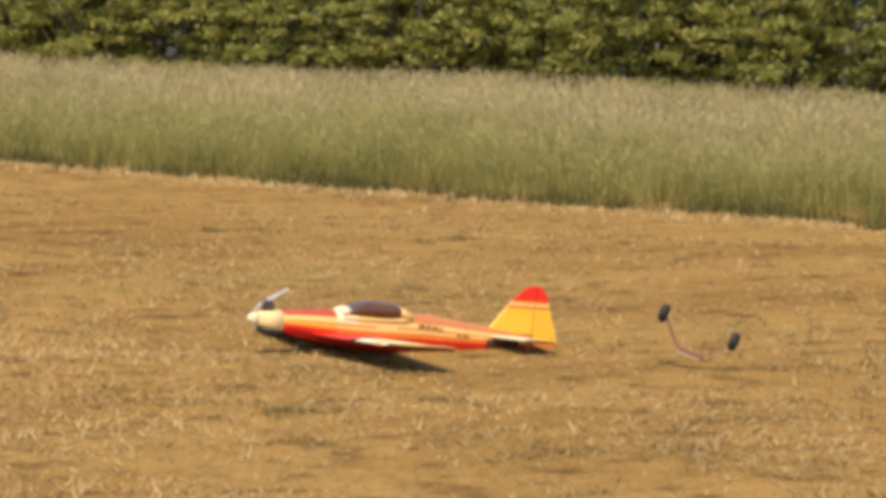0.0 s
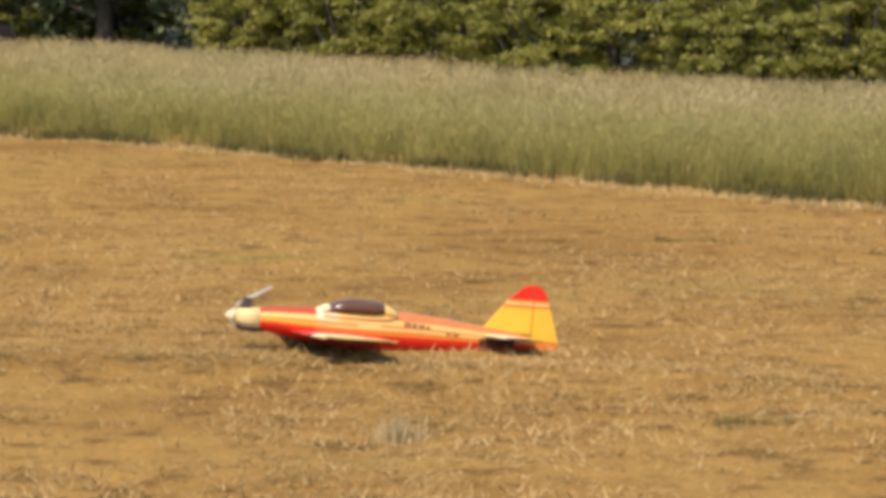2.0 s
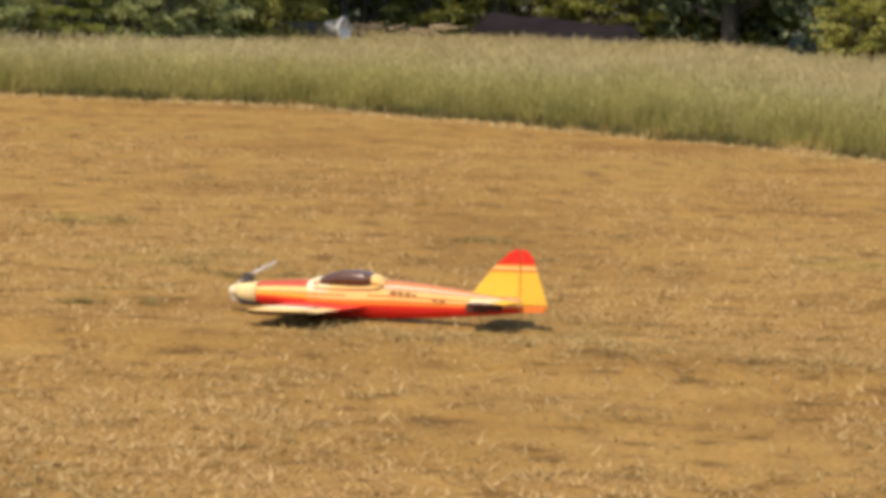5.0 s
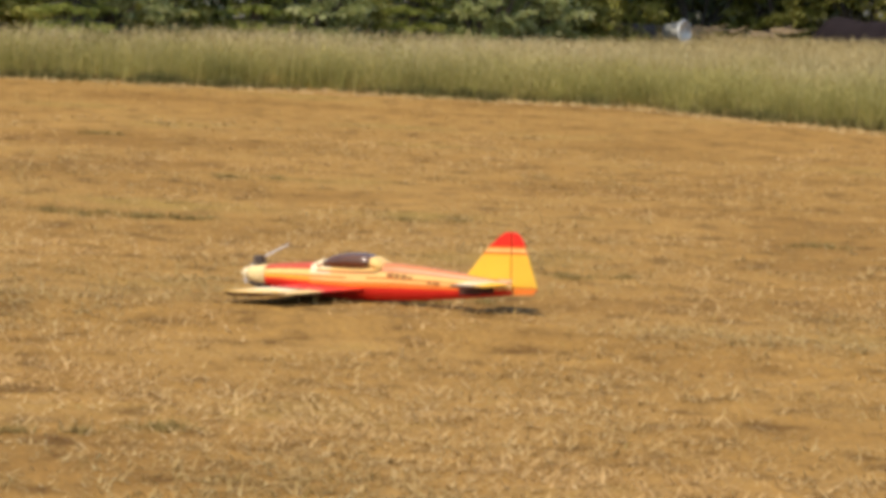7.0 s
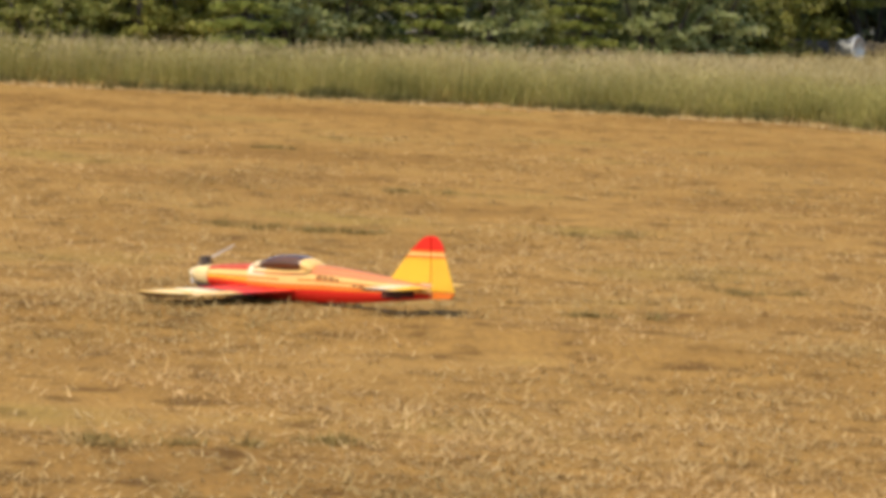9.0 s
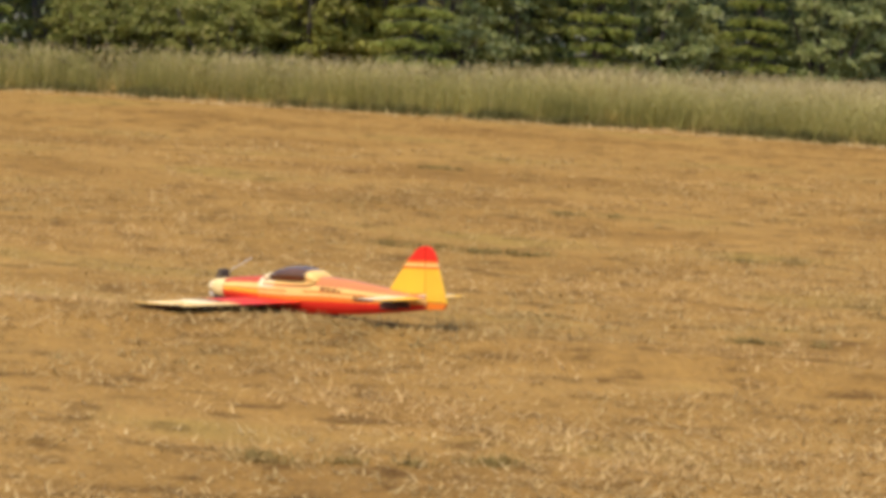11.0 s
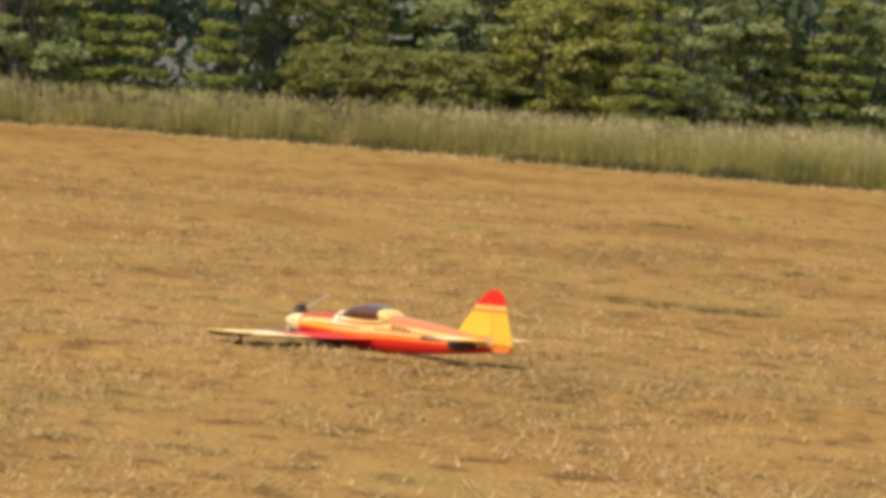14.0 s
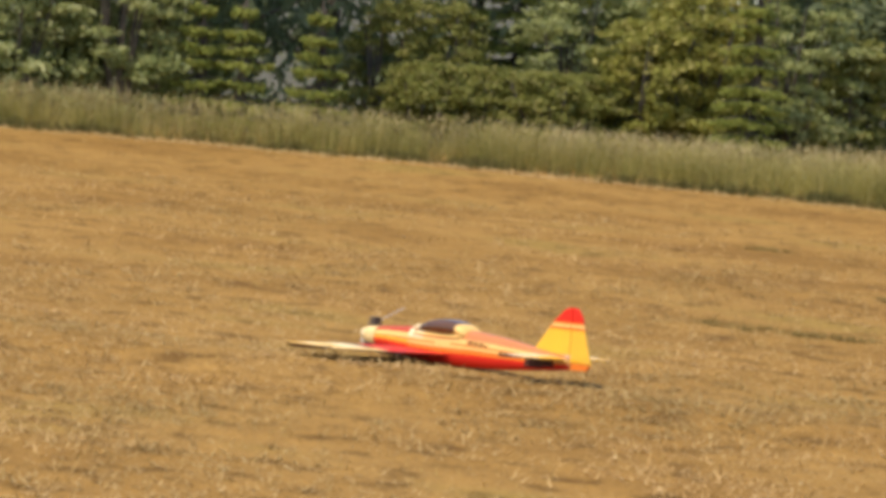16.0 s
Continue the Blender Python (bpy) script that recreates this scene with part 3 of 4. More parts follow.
# ---- things at the gap in the hedge ----
def box(bm, x0, x1, y0, y1, z0, z1, mat=0):
    v = [bm.verts.new(p) for p in ((x0, y0, z0), (x1, y0, z0), (x1, y1, z0), (x0, y1, z0), (x0, y0, z1), (x1, y0, z1), (x1, y1, z1), (x0, y1, z1))]
    for q in ((0, 3, 2, 1), (4, 5, 6, 7), (0, 1, 5, 4), (1, 2, 6, 5), (2, 3, 7, 6), (3, 0, 4, 7)):
        bm.faces.new([v[k] for k in q]).material_index = mat


def build_tarp_stack():
    ob = thing("covered_stack", "long low stack under a dark slate tarpaulin", "stack")
    rng = random.Random(5)
    bm = bmesh.new()
    n, k = 22, 9
    grid = []
    for i in range(n + 1):
        u = i / n
        tall = 0.50 - 0.10 * u + rng.uniform(-0.012, 0.012) + 0.012 * math.sin(u * 17)
        ends = min(1, u * 9, (1 - u) * 9) ** 0.6
        row = []
        for j in range(k + 1):
            w = -1 + 2 * j / k
            row.append(bm.verts.new((-1.4 + 2.8 * u, w * 0.42 + 0.02 * math.sin(u * 31), max(0.0, tall * ends * (1 - abs(w) ** 3)))))
        grid.append(row)
    for i in range(n):
        for j in range(k):
            bm.faces.new((grid[i][j], grid[i + 1][j], grid[i + 1][j + 1], grid[i][j + 1]))
    part("tarpaulin", bm, SLATE, ob, "creased dark slate tarpaulin", True)
    bm = bmesh.new()
    box(bm, -1.3, 1.35, -0.47, -0.40, 0.0, 0.10)
    part("plank", bm, WOOD, ob, "pale weathered plank along the foot")
    ob.matrix_basis = pose(8.50, 45.75, 0, 0, 0, -42)


def build_brushwood():
    rng = random.Random(8)
    ob = thing("brushwood_pile", "low heap of dry tan branches", "brushwood pile")
    for k in range(80):
        bm = bmesh.new()
        a = rng.uniform(-0.5, 0.5) + (math.pi if rng.random() < 0.5 else 0)
        x, y, z = rng.uniform(-1.0, 1.0), rng.uniform(-0.4, 0.4), rng.uniform(0.03, 0.30)
        d = rng.uniform(0.15, 0.45)
        limb(bm, (x, y, z), (x + math.cos(a) * d, y + math.sin(a) * d, z + rng.uniform(-0.03, 0.10)), 0.013, 0.004, 5)
        part("branch", bm, DRY_TWIG, ob)
    ob.matrix_basis = pose(5.9, 45.9, 0, 0, 0, -10)


def build_tub():
    ob = thing("plastic_tub", "weathered white plastic tub lying on its side", "tub")
    bm = bmesh.new()
    rings = []
    for r, z in ((0.12, 0.0), (0.15, 0.24), (0.17, 0.25), (0.17, 0.27), (0.14, 0.27), (0.11, 0.02)):
        rings.append([bm.verts.new((math.cos(k * 0.3142) * r, math.sin(k * 0.3142) * r, z)) for k in range(20)])
    for s, t in zip(rings, rings[1:]):
        for k in range(20):
            bm.faces.new((s[k], s[(k + 1) % 20], t[(k + 1) % 20], t[k]))
    bm.faces.new(rings[0])
    bm.faces.new(rings[-1])
    part("shell", bm, WHITE_PLASTIC, ob, smooth=True)
    bm = bmesh.new()
    limb(bm, (-0.16, 0.0, 0.26), (-0.1, 0.14, 0.35), 0.008, 0.008, 6)
    limb(bm, (0.16, 0.0, 0.26), (-0.1, 0.14, 0.35), 0.008, 0.008, 6)
    part("handle", bm, ALLOY, ob)
    ob.matrix_basis = pose(5.05, 43.6, 0.26, 84, 0, 55)
    log = thing("sawn_log", "grey sawn log lying at the edge of the wood", "log")
    bm = bmesh.new()
    limb(bm, (-0.5, 0, 0.19), (0.5, 0.1, 0.2), 0.19, 0.17, 14)
    part("bark_shell", bm, BARK, log, smooth=True)
    log.matrix_basis = pose(4.4, 43.6, 0, 0, 0, 5)


build_tarp_stack()
build_brushwood()
build_tub()


# ---- the model aeroplane: x to the nose, y to its port side, z up, from the belly under the wing ----
# distance behind the nose, bottom, top, half width
SECTIONS = ((0.145, 0.050, 0.147, 0.060), (0.22, 0.040, 0.155, 0.067), (0.33, 0.022, 0.162, 0.074), (0.44, 0.008, 0.166, 0.077), (0.56, 0.0, 0.168, 0.077), (0.67, 0.0, 0.172, 0.075),
            (0.80, 0.004, 0.170, 0.066), (0.95, 0.010, 0.155, 0.054), (1.10, 0.022, 0.136, 0.041), (1.24, 0.034, 0.116, 0.026), (1.345, 0.046, 0.100, 0.011))
NOSE = 0.53


def ring_points(low, high, half, n=28, square=2.7):
    out = []
    for k in range(n):
        a = 2 * math.pi * k / n
        c, s = math.cos(a), math.sin(a)
        y = half * math.copysign(abs(c) ** (2 / square), c)
        z = (low + high) / 2 + (high - low) / 2 * math.copysign(abs(s) ** (2 / square), s)
        out.append((y, z))
    return out


def loft(bm, sections, n=28, colour=None, caps=True):
    rings = [[bm.verts.new((NOSE - d, y, z)) for y, z in ring_points(low, high, half, n)] for d, low, high, half in sections]
    for i, (s, t) in enumerate(zip(rings, rings[1:])):
        d, low, high, _ = sections[i]
        for k in range(n):
            f = bm.faces.new((s[k], s[(k + 1) % n], t[(k + 1) % n], t[k]))
            if colour:
                level = (sum(v.co.z for v in f.verts) / 4 - low) / (high - low)
                f.material_index = colour(d, level)
    if caps:
        bm.faces.new(rings[0])
        bm.faces.new(rings[-1])


def finer(sections, step=0.02):
    """The same lofted shape in short steps, so that colours can meet along clean lines."""
    p = np.array(sections)
    at = np.linspace(p[0, 0], p[-1, 0], int((p[-1, 0] - p[0, 0]) / step) + 1)
    return [(d, *(float(np.interp(d, p[:, 0], p[:, k])) for k in (1, 2, 3))) for d in at]


def scheme(d, level):
    """Colour of the hull: 0 cream, 1 yellow, 2 red, 3 orange, 4 dull orange, 5 white, 6 dull red."""
    if d < 0.375:
        if level > 0.80:
            return 6
        if level > 0.62:
            return 0
        if level > 0.57:
            return 3
        return 1 if level > 0.50 else 3 if level > 0.42 else 2
    if d < 0.47 and level > 0.66:
        return 5
    if level > 0.77 and d > 0.72:
        return 4
    if level > 0.50:
        return 3 if 0.575 < level < 0.61 else 0
    if level > 0.455:
        return 3
    if level > 0.405:
        return 1 if d < 0.85 else 0
    return 3 if level > 0.345 else 2


def panel(bm, outline, half, lift=0.0):
    """A thin upright panel in the plane of symmetry: outline of (distance behind the nose, z)."""
    n = len(outline)
    cx, cz = sum(p[0] for p in outline) / n, sum(p[1] for p in outline) / n
    rings = []
    for y, k in ((-half, 0.94), (-half * 0.4, 1.0), (half * 0.4, 1.0), (half, 0.94)):
        rings.append([bm.verts.new((NOSE - (cx + (d - cx) * k), y + lift, cz + (z - cz) * k)) for d, z in outline])
    for s, t in zip(rings, rings[1:]):
        for i in range(n):
            bm.faces.new((s[i], s[(i + 1) % n], t[(i + 1) % n], t[i]))
    bm.faces.new(rings[0])
    bm.faces.new(rings[-1])


def aerofoil(bm, stations, thick, top=0, under=1, start=0.0, stop=1.0, cap=None):
    """A wing through stations of (span y, leading edge d, chord, z); start and stop: the part of the chord."""
    n = 9
    rings = []
    for y, lead, chord, z in stations:
        upper, lower = [], []
        for i in range(n):
            u = start + (stop - start) * i / (n - 1)
            t = thick * 5 * (0.2969 * math.sqrt(u) - 0.126 * u - 0.3516 * u * u + 0.2843 * u ** 3 - 0.1015 * u ** 4) + 0.004
            x = NOSE - lead - chord * u
            upper.append(bm.verts.new((x, y, z + t * chord)))
            lower.append(bm.verts.new((x, y, z - t * chord)))
        rings.append(upper + lower[::-1])
    m = 2 * n
    for i, (s, t) in enumerate(zip(rings, rings[1:])):
        for k in range(m):
            f = bm.faces.new((s[k], s[(k + 1) % m], t[(k + 1) % m], t[k]))
            f.material_index = (top[i] if isinstance(top, tuple) else top) if k < n - 1 else under
    for r in (rings[0], rings[-1]):
        bm.faces.new(r).material_index = under if cap is None else cap


def build_plane():
    plane = thing("model_aeroplane", "orange, red and yellow aerobatic model aeroplane sliding on its belly", "model aeroplane")
    bm = bmesh.new()
    loft(bm, finer(SECTIONS), 72, scheme)
    part("fuselage", bm, [CREAM, YELLOW, RED, ORANGE, DULL_ORANGE, WHITE_FILM, DULL_RED], plane, "striped cream, orange and red fuselage", True)
    bm = bmesh.new()
    loft(bm, ((0.045, 0.078, 0.132, 0.030), (0.06, 0.068, 0.138, 0.044), (0.09, 0.058, 0.143, 0.056), (0.145, 0.049, 0.148, 0.0615)), 28)
    part("cowl", bm, PALE_CREAM, plane, "pale cream engine cowl", True)
    bm = bmesh.new()
    loft(bm, ((0.0, 0.103, 0.107, 0.002), (0.008, 0.092, 0.118, 0.013), (0.022, 0.082, 0.128, 0.023), (0.042, 0.077, 0.133, 0.028)), 20)
    spinner = part("spinner", bm, WHITE_FILM, plane, "pale cream spinner", True)
    # engine head standing out of the cowl
    bm = bmesh.new()
    for k in range(5):
        w = 0.029 - 0.003 * abs(k - 1)
        box(bm, NOSE - 0.092 - w, NOSE - 0.092 + w, -0.022, 0.026, 0.140 + k * 0.009, 0.1445 + k * 0.009)
    box(bm, NOSE - 0.108, NOSE - 0.076, -0.014, 0.018, 0.130, 0.186)
    part("engine_head", bm, ENGINE, plane, "dark finned engine head")
    # propeller: one blade bent back over the cowl, the other snapped
    bent = ((0.030, -0.008, 0.122), (0.052, -0.026, 0.150), (0.092, -0.040, 0.176), (0.130, -0.050, 0.196), (0.168, -0.058, 0.216), (0.205, -0.064, 0.236))
    stub = ((0.030, 0.006, 0.095), (0.032, 0.014, 0.075), (0.036, 0.022, 0.058))
    for name, path, label in (("propeller_blade", bent, "grey propeller blade bent back"), ("propeller_stub", stub, "snapped propeller blade")):
        bm = bmesh.new()
        rows = []
        for i, (d, y, z) in enumerate(path):
            w = 0.010 + 0.006 * math.sin(math.pi * i / (len(path) - 1))
            if i == len(path) - 1:
                w *= 0.6
            rows.append([bm.verts.new((NOSE - d + dx, y + dy, z + dz)) for dx, dy, dz in ((-0.002 - 0.3 * w, -0.7 * w, 0.4 * w), (-0.002 + 0.3 * w, 0.7 * w, -0.4 * w), (0.003 + 0.3 * w, 0.7 * w, 0.003 - 0.4 * w), (0.003 - 0.3 * w, -0.7 * w, 0.4 * w + 0.003))])
        for p, q in zip(rows, rows[1:]):
            for k in range(4):
                bm.faces.new((p[k], p[(k + 1) % 4], q[(k + 1) % 4], q[k]))
        bm.faces.new(rows[0])
        bm.faces.new(rows[-1])
        part(name, bm, PROP_GREY, spinner, label)
    # bubble canopy let into the sides, with its frames
    bm = bmesh.new()
    canopy = ((0.425, 0.142, 0.166, 0.052), (0.45, 0.138, 0.184, 0.066), (0.49, 0.135, 0.201, 0.073), (0.54, 0.134, 0.211, 0.077), (0.59, 0.134, 0.214, 0.0805), (0.635, 0.136, 0.211, 0.081), (0.67, 0.142, 0.202, 0.076), (0.70, 0.150, 0.188, 0.064))
    loft(bm, finer(canopy, 0.012), 32)
    glass = part("canopy", bm, CANOPY, plane, "dark smoked canopy", True)
    bm = bmesh.new()
    loft(bm, ((0.415, 0.128, 0.140, 0.0765), (0.46, 0.126, 0.141, 0.0795), (0.58, 0.125, 0.142, 0.0815), (0.68, 0.127, 0.146, 0.0805), (0.72, 0.132, 0.150, 0.076)), 20)
    part("canopy_frame", bm, CREAM, glass, "cream canopy sill", True)
    bm = bmesh.new()
    loft(bm, ((0.408, 0.140, 0.172, 0.0635), (0.425, 0.138, 0.180, 0.0705), (0.442, 0.138, 0.184, 0.0695)), 24)
    part("windscreen_frame", bm, WHITE_FILM, glass, "white windscreen frame", True)
    bm = bmesh.new()
    loft(bm, ((0.680, 0.142, 0.198, 0.0745), (0.692, 0.140, 0.195, 0.0740), (0.735, 0.130, 0.173, 0.0705)), 24)
    part("headrest_fairing", bm, CREAM, plane, "cream fairing behind the canopy", True)
    # fin and rudder with their red tip and bands
    def fin_edge(z):
        return 1.115 + (z - 0.115) * 0.80 if z < 0.275 else 1.243 + (z - 0.275) ** 1.4 * 2.2
    def tail_edge(z):
        return 1.475 - (z - 0.05) * 0.33
    bands = ((0.078, 0.226, YELLOW), (0.226, 0.237, ORANGE), (0.237, 0.250, CREAM), (0.250, 0.260, ORANGE), (0.260, 0.326, RED))
    for hinge, names in ((False, ("fin", "fin_band")), (True, ("rudder", "rudder_band"))):
        owner = None
        for i, (z0, z1, mat) in enumerate(bands):
            lo = z0 if hinge or i else 0.112
            if hinge:
                outline = ((1.343, lo), (tail_edge(lo), lo), (tail_edge(z1), z1), (1.343, z1))
                if i == 4:
                    outline = ((1.343, z0), (tail_edge(z0), z0), (tail_edge(0.285), 0.285), (1.380, 0.308), (1.365, 0.322), (1.343, 0.326))
            else:
                outline = ((fin_edge(lo), lo), (1.339, lo), (1.339, z1), (fin_edge(z1), z1))
                if i == 4:
                    outline = ((fin_edge(z0), z0), (1.339, z0), (1.339, 0.326), (1.312, 0.323), (1.285, 0.308), (1.262, 0.284))
            bm = bmesh.new()
            panel(bm, outline, 0.0075)
            ob = part(names[0] if owner is None else names[1], bm, mat, owner or plane, "" if owner else "bright yellow panel")
            owner = owner or ob
    bm = bmesh.new()
    panel(bm, ((1.348, 0.046), (1.445, 0.050), (tail_edge(0.076), 0.076), (1.348, 0.076)), 0.0085)
    part("rudder_foot", bm, ORANGE, plane, "orange foot of the rudder")
    bm = bmesh.new()
    loft(bm, ((0.055, 0.052, 0.078, 0.030), (0.075, 0.043, 0.075, 0.042), (0.125, 0.040, 0.072, 0.048), (0.165, 0.044, 0.070, 0.045)), 20)
    part("air_intake", bm, DARK_METAL, plane, "dark air intake under the cowl", True)
    # wings, ailerons, stabilisers, elevators; their undersides are coloured dark to stand for shade
    for side in (1, -1):
        root, tip = 0.055, 0.78
        st = ((side * root, 0.270, 0.385, 0.054), (side * 0.435, 0.2936, 0.343, 0.0571), (side * 0.455, 0.2948, 0.341, 0.0573), (side * tip, 0.315, 0.305, 0.060))
        bm = bmesh.new()
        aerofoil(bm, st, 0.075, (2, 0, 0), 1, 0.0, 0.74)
        wing = part("wing", bm, [WHITE_FILM, SHADE_AND_TRIM, RED], plane, "wing, red at the root and cream outboard", True)
        bm = bmesh.new()
        aerofoil(bm, st, 0.075, (2, 0, 0), 1, 0.755, 1.0)
        part("aileron", bm, [CREAM, SHADE_AND_TRIM, RED], wing, "aileron, red inboard and yellow-cream outboard")
        bm = bmesh.new()
        aerofoil(bm, ((side * 0.640, 0.306, 0.320, 0.0590), (side * 0.715, 0.311, 0.312, 0.0596)), 0.078, 0, 0, 0.02, 0.73)
        part("wing_band", bm, [YELLOW], wing, "yellow band across the wing")
        bm = bmesh.new()
        aerofoil(bm, ((side * 0.436, 0.2920, 0.345, 0.0571), (side * 0.480, 0.2945, 0.341, 0.0574)), 0.086, 0, 0, 0.0, 0.75)
        part("wing_stripe", bm, [SHADE_AND_TRIM], wing, "dark stripe across the wing")
        # dark patch laid on the hull side below the tailplane
        bm = bmesh.new()
        for d0, d1, z0, z1 in ((1.105, 1.20, 0.042, 0.080), (1.20, 1.265, 0.050, 0.080)):
            w0, w1 = 0.0425 - (d0 - 1.10) * 0.107, 0.0425 - (d1 - 1.10) * 0.107
            q = [bm.verts.new((NOSE - d, side * (w + 0.002), z)) for d, w, z in ((d0, w0, z0), (d1, w1, z0), (d1, w1, z1), (d0, w0, z1))]
            o = [bm.verts.new((v.co.x, v.co.y - side * 0.006, v.co.z)) for v in q]
            bm.faces.new(q)
            bm.faces.new(o[::-1])
            for k in range(4):
                bm.faces.new((q[k], q[(k + 1) % 4], o[(k + 1) % 4], o[k]))
        part("tail_patch", bm, SHADE_AND_TRIM, plane, "dark patch on the hull below the tailplane")
        bm = bmesh.new()
        aerofoil(bm, ((side * 0.779, 0.316, 0.305, 0.067), (side * 0.800, 0.326, 0.288, 0.069)), 0.020, 0, 1, 0.0, 1.0, 0)
        part("wing_tip", bm, [CREAM, SHADE_AND_TRIM], wing, "cream wing tip")
        stab = ((side * 0.012, 1.12, 0.235, 0.094), (side * 0.29, 1.165, 0.165, 0.094))
        bm = bmesh.new()
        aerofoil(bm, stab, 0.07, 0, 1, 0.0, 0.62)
        tailplane = part("tailplane", bm, [WHITE_FILM, SHADE_AND_TRIM], plane, "cream tailplane, underside coloured dark for shade")
        bm = bmesh.new()
        aerofoil(bm, ((side * 0.022, 1.12, 0.235, 0.094), (side * 0.29, 1.165, 0.165, 0.094)), 0.07, 0, 1, 0.635, 1.0)
        part("elevator", bm, [YELLOW, SHADE_AND_TRIM], tailplane, "yellow elevator")
        # unreadable lettering on the side, as plain bars
        for d, wide, z0, z1 in ((0.765, 0.030, 0.110, 0.129), (0.803, 0.020, 0.107, 0.127), (0.832, 0.026, 0.105, 0.124), (0.866, 0.016, 0.104, 0.118), (0.955, 0.020, 0.085, 0.097), (0.985, 0.028, 0.082, 0.095)):
            bm = bmesh.new()
            half = float(np.interp(d + wide / 2, [q[0] for q in SECTIONS], [q[3] for q in SECTIONS]))
            box(bm, NOSE - d - wide, NOSE - d, side * half - 0.004, side * half + 0.002 * side, z0, z1)
            part("lettering_bar", bm, INK, plane)
    return plane


def build_gear():
    gear = thing("landing_gear", "torn-off bowed landing gear with two black wheels", "landing gear")
    bm = bmesh.new()
    path = ((-0.150, 0.0), (-0.128, 0.03), (-0.07, 0.100), (-0.045, 0.112), (0.045, 0.112), (0.07, 0.100), (0.128, 0.03), (0.150, 0.0))
    rows = []
    for i, (x, z) in enumerate(path):
        a, b = path[max(0, i - 1)], path[min(len(path) - 1, i + 1)]
        t = Vector((b[0] - a[0], 0, b[1] - a[1])).normalized()
        nrm = Vector((-t.z, 0, t.x)) * 0.003
        w = 0.017 - 0.008 * abs(i - 3.5) / 3.5
        rows.append([bm.verts.new(Vector((x, y, z)) + s * nrm) for s, y in ((-1, -w), (-1, w), (1, w), (1, -w))])
    for s, t in zip(rows, rows[1:]):
        for k in range(4):
            bm.faces.new((s[k], s[(k + 1) % 4], t[(k + 1) % 4], t[k]))
    bm.faces.new(rows[0])
    bm.faces.new(rows[-1])
    part("bow", bm, STRUT, gear, "bowed flat strut in dull red paint")
    bm = bmesh.new()
    box(bm, -0.05, 0.05, -0.035, 0.035, 0.120, 0.124)
    part("mounting_plate", bm, WHITE_FILM, gear, "cream splintered mounting plate")
    bm = bmesh.new()
    box(bm, -0.051, 0.051, -0.036, 0.036, 0.115, 0.1195)
    part("clamp_plate", bm, STRUT, gear, "dull red clamp plate")
    for side in (-1, 1):
        bm = bmesh.new()
        prof = ((0.020, -0.012), (0.033, -0.016), (0.040, -0.010), (0.0415, 0.0), (0.040, 0.010), (0.033, 0.016), (0.020, 0.012))
        rings = [[bm.verts.new((side * 0.160 + x, math.cos(k * 0.31416) * r, math.sin(k * 0.31416) * r)) for k in range(20)] for r, x in prof]
        for s, t in zip(rings, rings[1:] + rings[:1]):
            for k in range(20):
                bm.faces.new((s[k], s[(k + 1) % 20], t[(k + 1) % 20], t[k]))
        wheel = part("tyre", bm, RUBBER, gear, "black rubber tyre", True)
        bm = bmesh.new()
        bmesh.ops.create_cone(bm, cap_ends=True, segments=16, radius1=0.021, radius2=0.021, depth=0.018, matrix=pose(side * 0.160, 0, 0, 0, 90, 0))
        part("hub", bm, DARK_METAL, wheel, "dark wheel hub")
    return gear


PLANE = build_plane()
GEAR = build_gear()

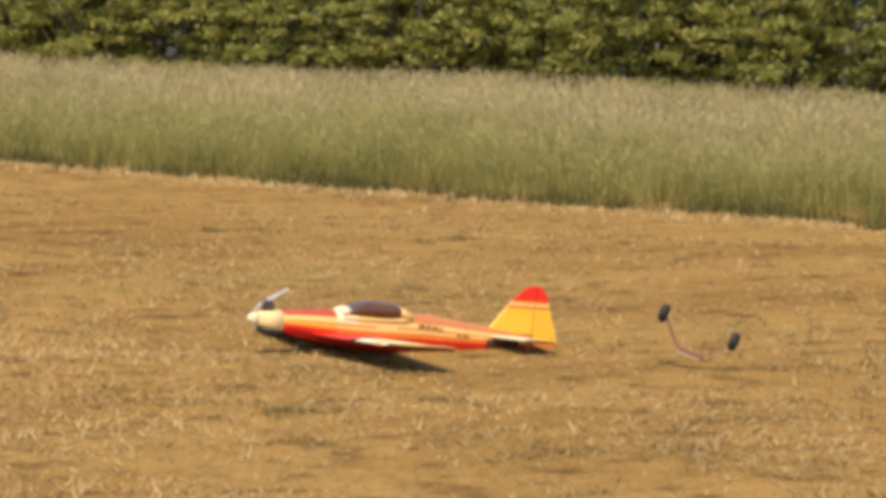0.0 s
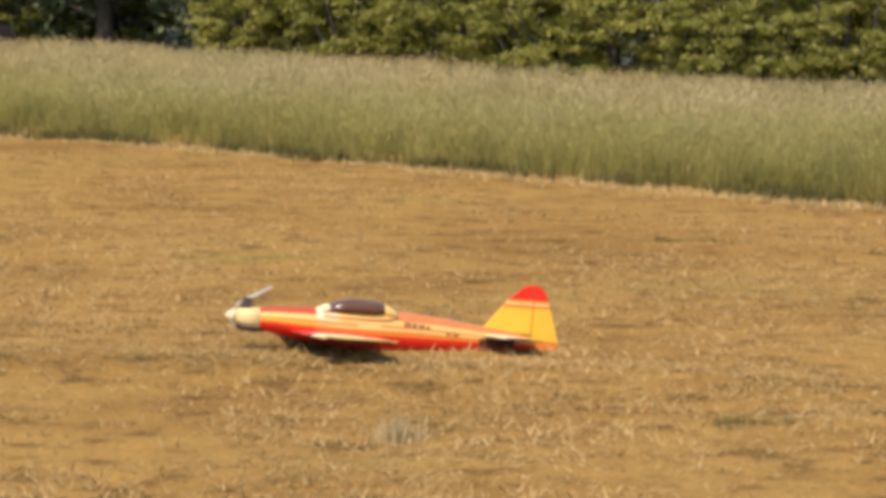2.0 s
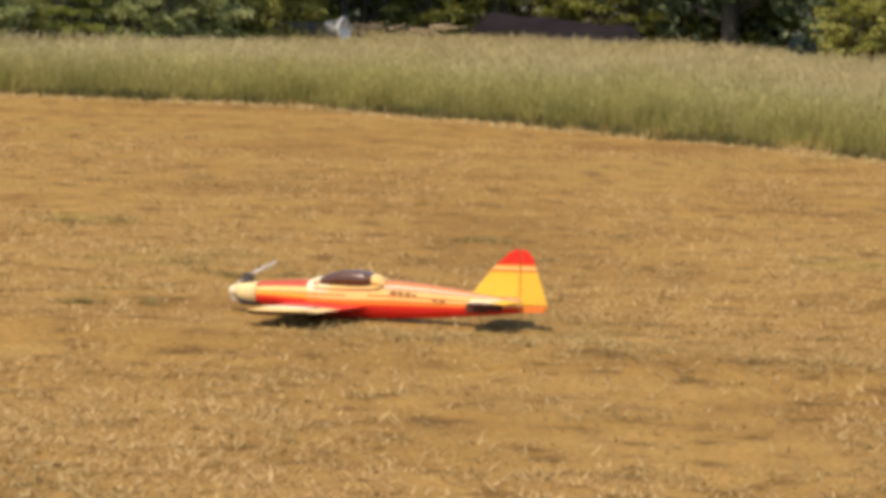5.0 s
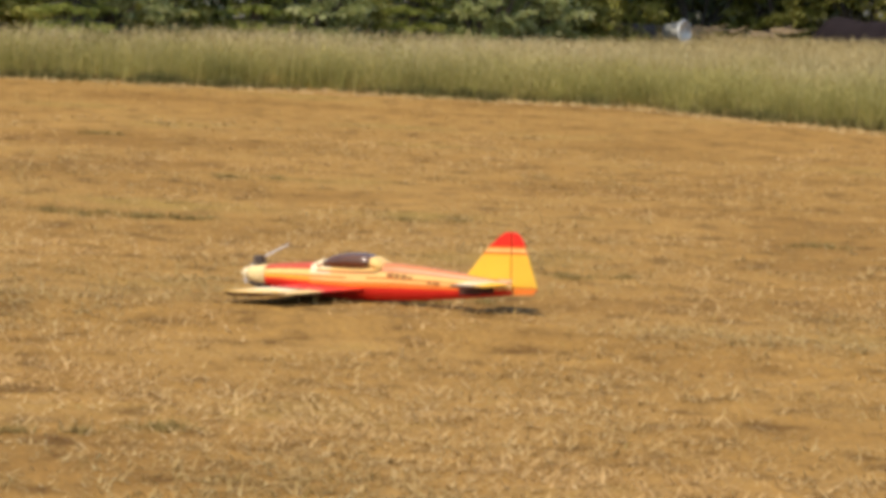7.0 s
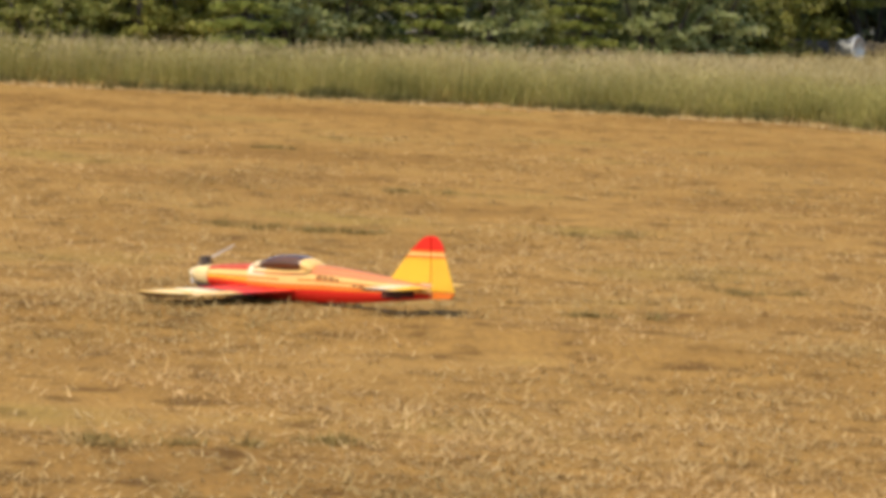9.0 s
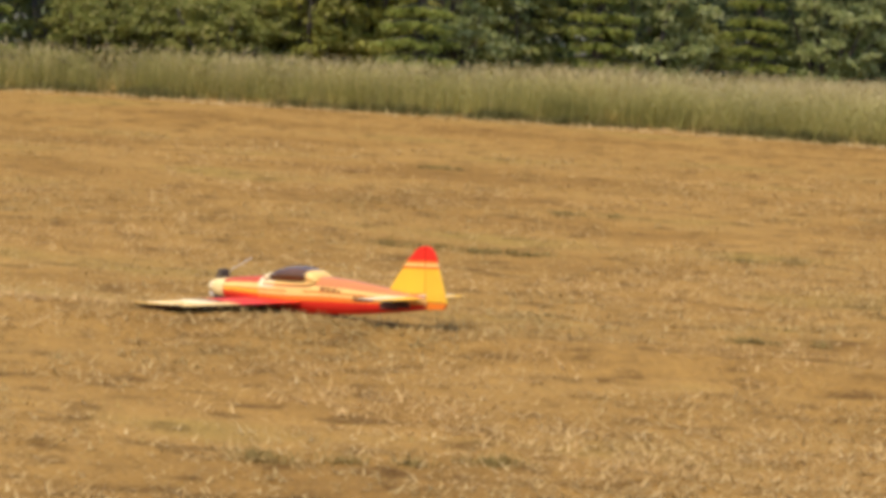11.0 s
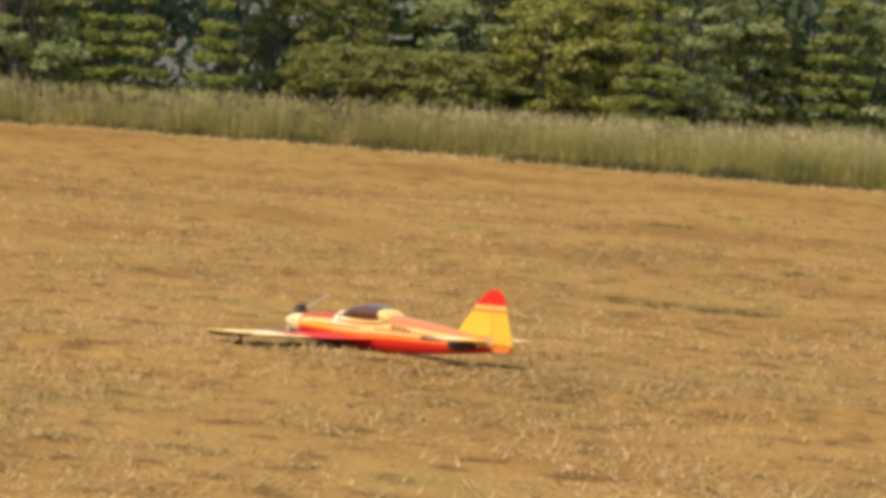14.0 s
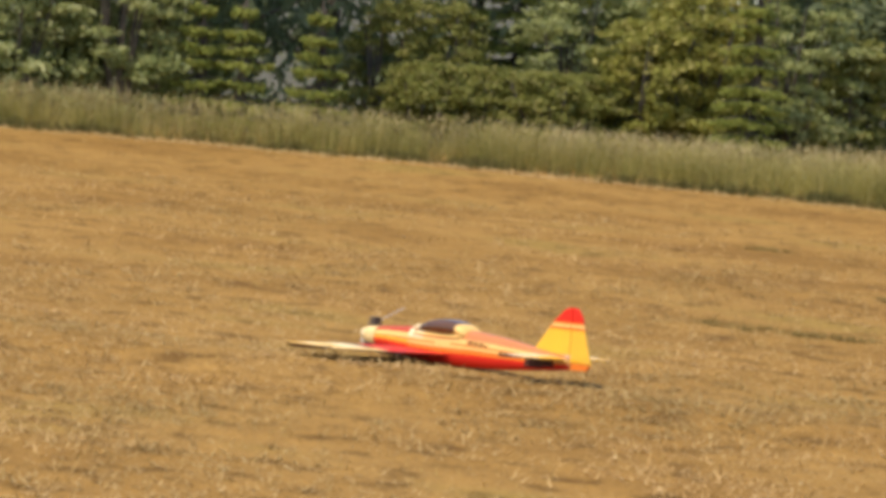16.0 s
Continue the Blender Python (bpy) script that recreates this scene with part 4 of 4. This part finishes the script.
# seconds, x, y, z, heading, nose up, port wing up
PLANE_ROWS = (
    (0.0, 6.215, 13.040, 0.010, 177.0, 4.9, 3.0),
    (0.5, 5.850, 13.030, 0.010, 173.0, 2.4, 3.5),
    (1.0, 5.145, 13.131, 0.012, 178.0, 1.9, 4.5),
    (1.5, 4.930, 13.471, 0.012, 176.0, 2.3, 3.8),
    (2.0, 4.360, 13.788, 0.012, 171.5, 3.9, 4.4),
    (2.5, 4.071, 13.962, 0.012, 170.5, 2.7, 3.8),
    (3.0, 3.454, 14.230, 0.004, 169.2, -0.4, 4.0),
    (3.5, 3.157, 14.339, 0.004, 166.4, -1.5, 3.5),
    (6.0, 1.048, 15.130, 0.004, 153.9, -1.9, 2.9),
    (6.5, 0.807, 15.107, 0.004, 152.8, -2.3, 3.7),
    (7.0, 0.372, 15.186, 0.004, 153.0, -3.2, 2.2),
    (7.5, 0.187, 15.345, 0.004, 152.7, -3.3, 2.8),
    (8.0, -0.190, 15.374, 0.004, 151.4, -3.4, 2.8),
    (8.5, -0.368, 15.289, 0.004, 149.6, -3.3, 2.1),
    (9.0, -0.691, 15.289, 0.004, 146.7, -3.1, 1.4),
    (11.5, -1.563, 15.220, 0.004, 141.7, -4.7, 0.4),
    (12.0, -1.768, 15.340, 0.004, 142.2, -4.5, 1.3),
    (12.5, -1.854, 15.429, 0.004, 142.6, -4.4, 1.9),
    (13.0, -1.990, 15.398, 0.004, 143.1, -4.2, 1.5),
    (13.5, -2.046, 15.384, 0.004, 142.7, -4.0, 1.9),
    (14.0, -2.126, 15.372, 0.004, 142.5, -3.6, 2.5),
    (14.5, -2.161, 15.392, 0.004, 142.9, -3.4, 2.6),
    (15.0, -2.198, 15.415, 0.004, 143.1, -3.3, 2.4),
    (15.5, -2.211, 15.416, 0.004, 143.4, -3.1, 2.5),
    (16.0, -2.225, 15.447, 0.004, 144.1, -3.2, 2.4),
)
# seconds, x, y, z, turn about the axle, lean, turn
GEAR_ROWS = (
    (0.0, 7.36, 12.14, 0.176, 180, 19, -43),
    (0.2, 7.16, 12.14, 0.165, 174, 18.5, -34),
    (0.4, 7.21, 12.12, 0.150, 152, 18, -28),
    (0.5, 7.21, 12.12, 0.140, 136, 17, -27),
    (0.6, 7.10, 12.24, 0.078, 68, 13, -25),
    (0.8, 7.11, 12.24, 0.074, 62, 13, -25),
    (1.0, 6.98, 12.29, 0.050, 12, 9, -24),
    (1.2, 6.85, 12.26, 0.044, -45, 3, -24),
    (1.5, 6.76, 12.20, 0.042, -74, 1, -24),
    (2.2, 6.64, 12.19, 0.041, -80, 1, -22),
    (16.0, 6.64, 12.19, 0.041, -80, 1, -22),
)


def motions():
    walk(PLANE, [(t, pose(x, y, z, bank, -up, head)) for t, x, y, z, head, up, bank in PLANE_ROWS])
    walk(GEAR, [(t, pose(x, y, z, a, b, c)) for t, x, y, z, a, b, c in GEAR_ROWS])


motions()
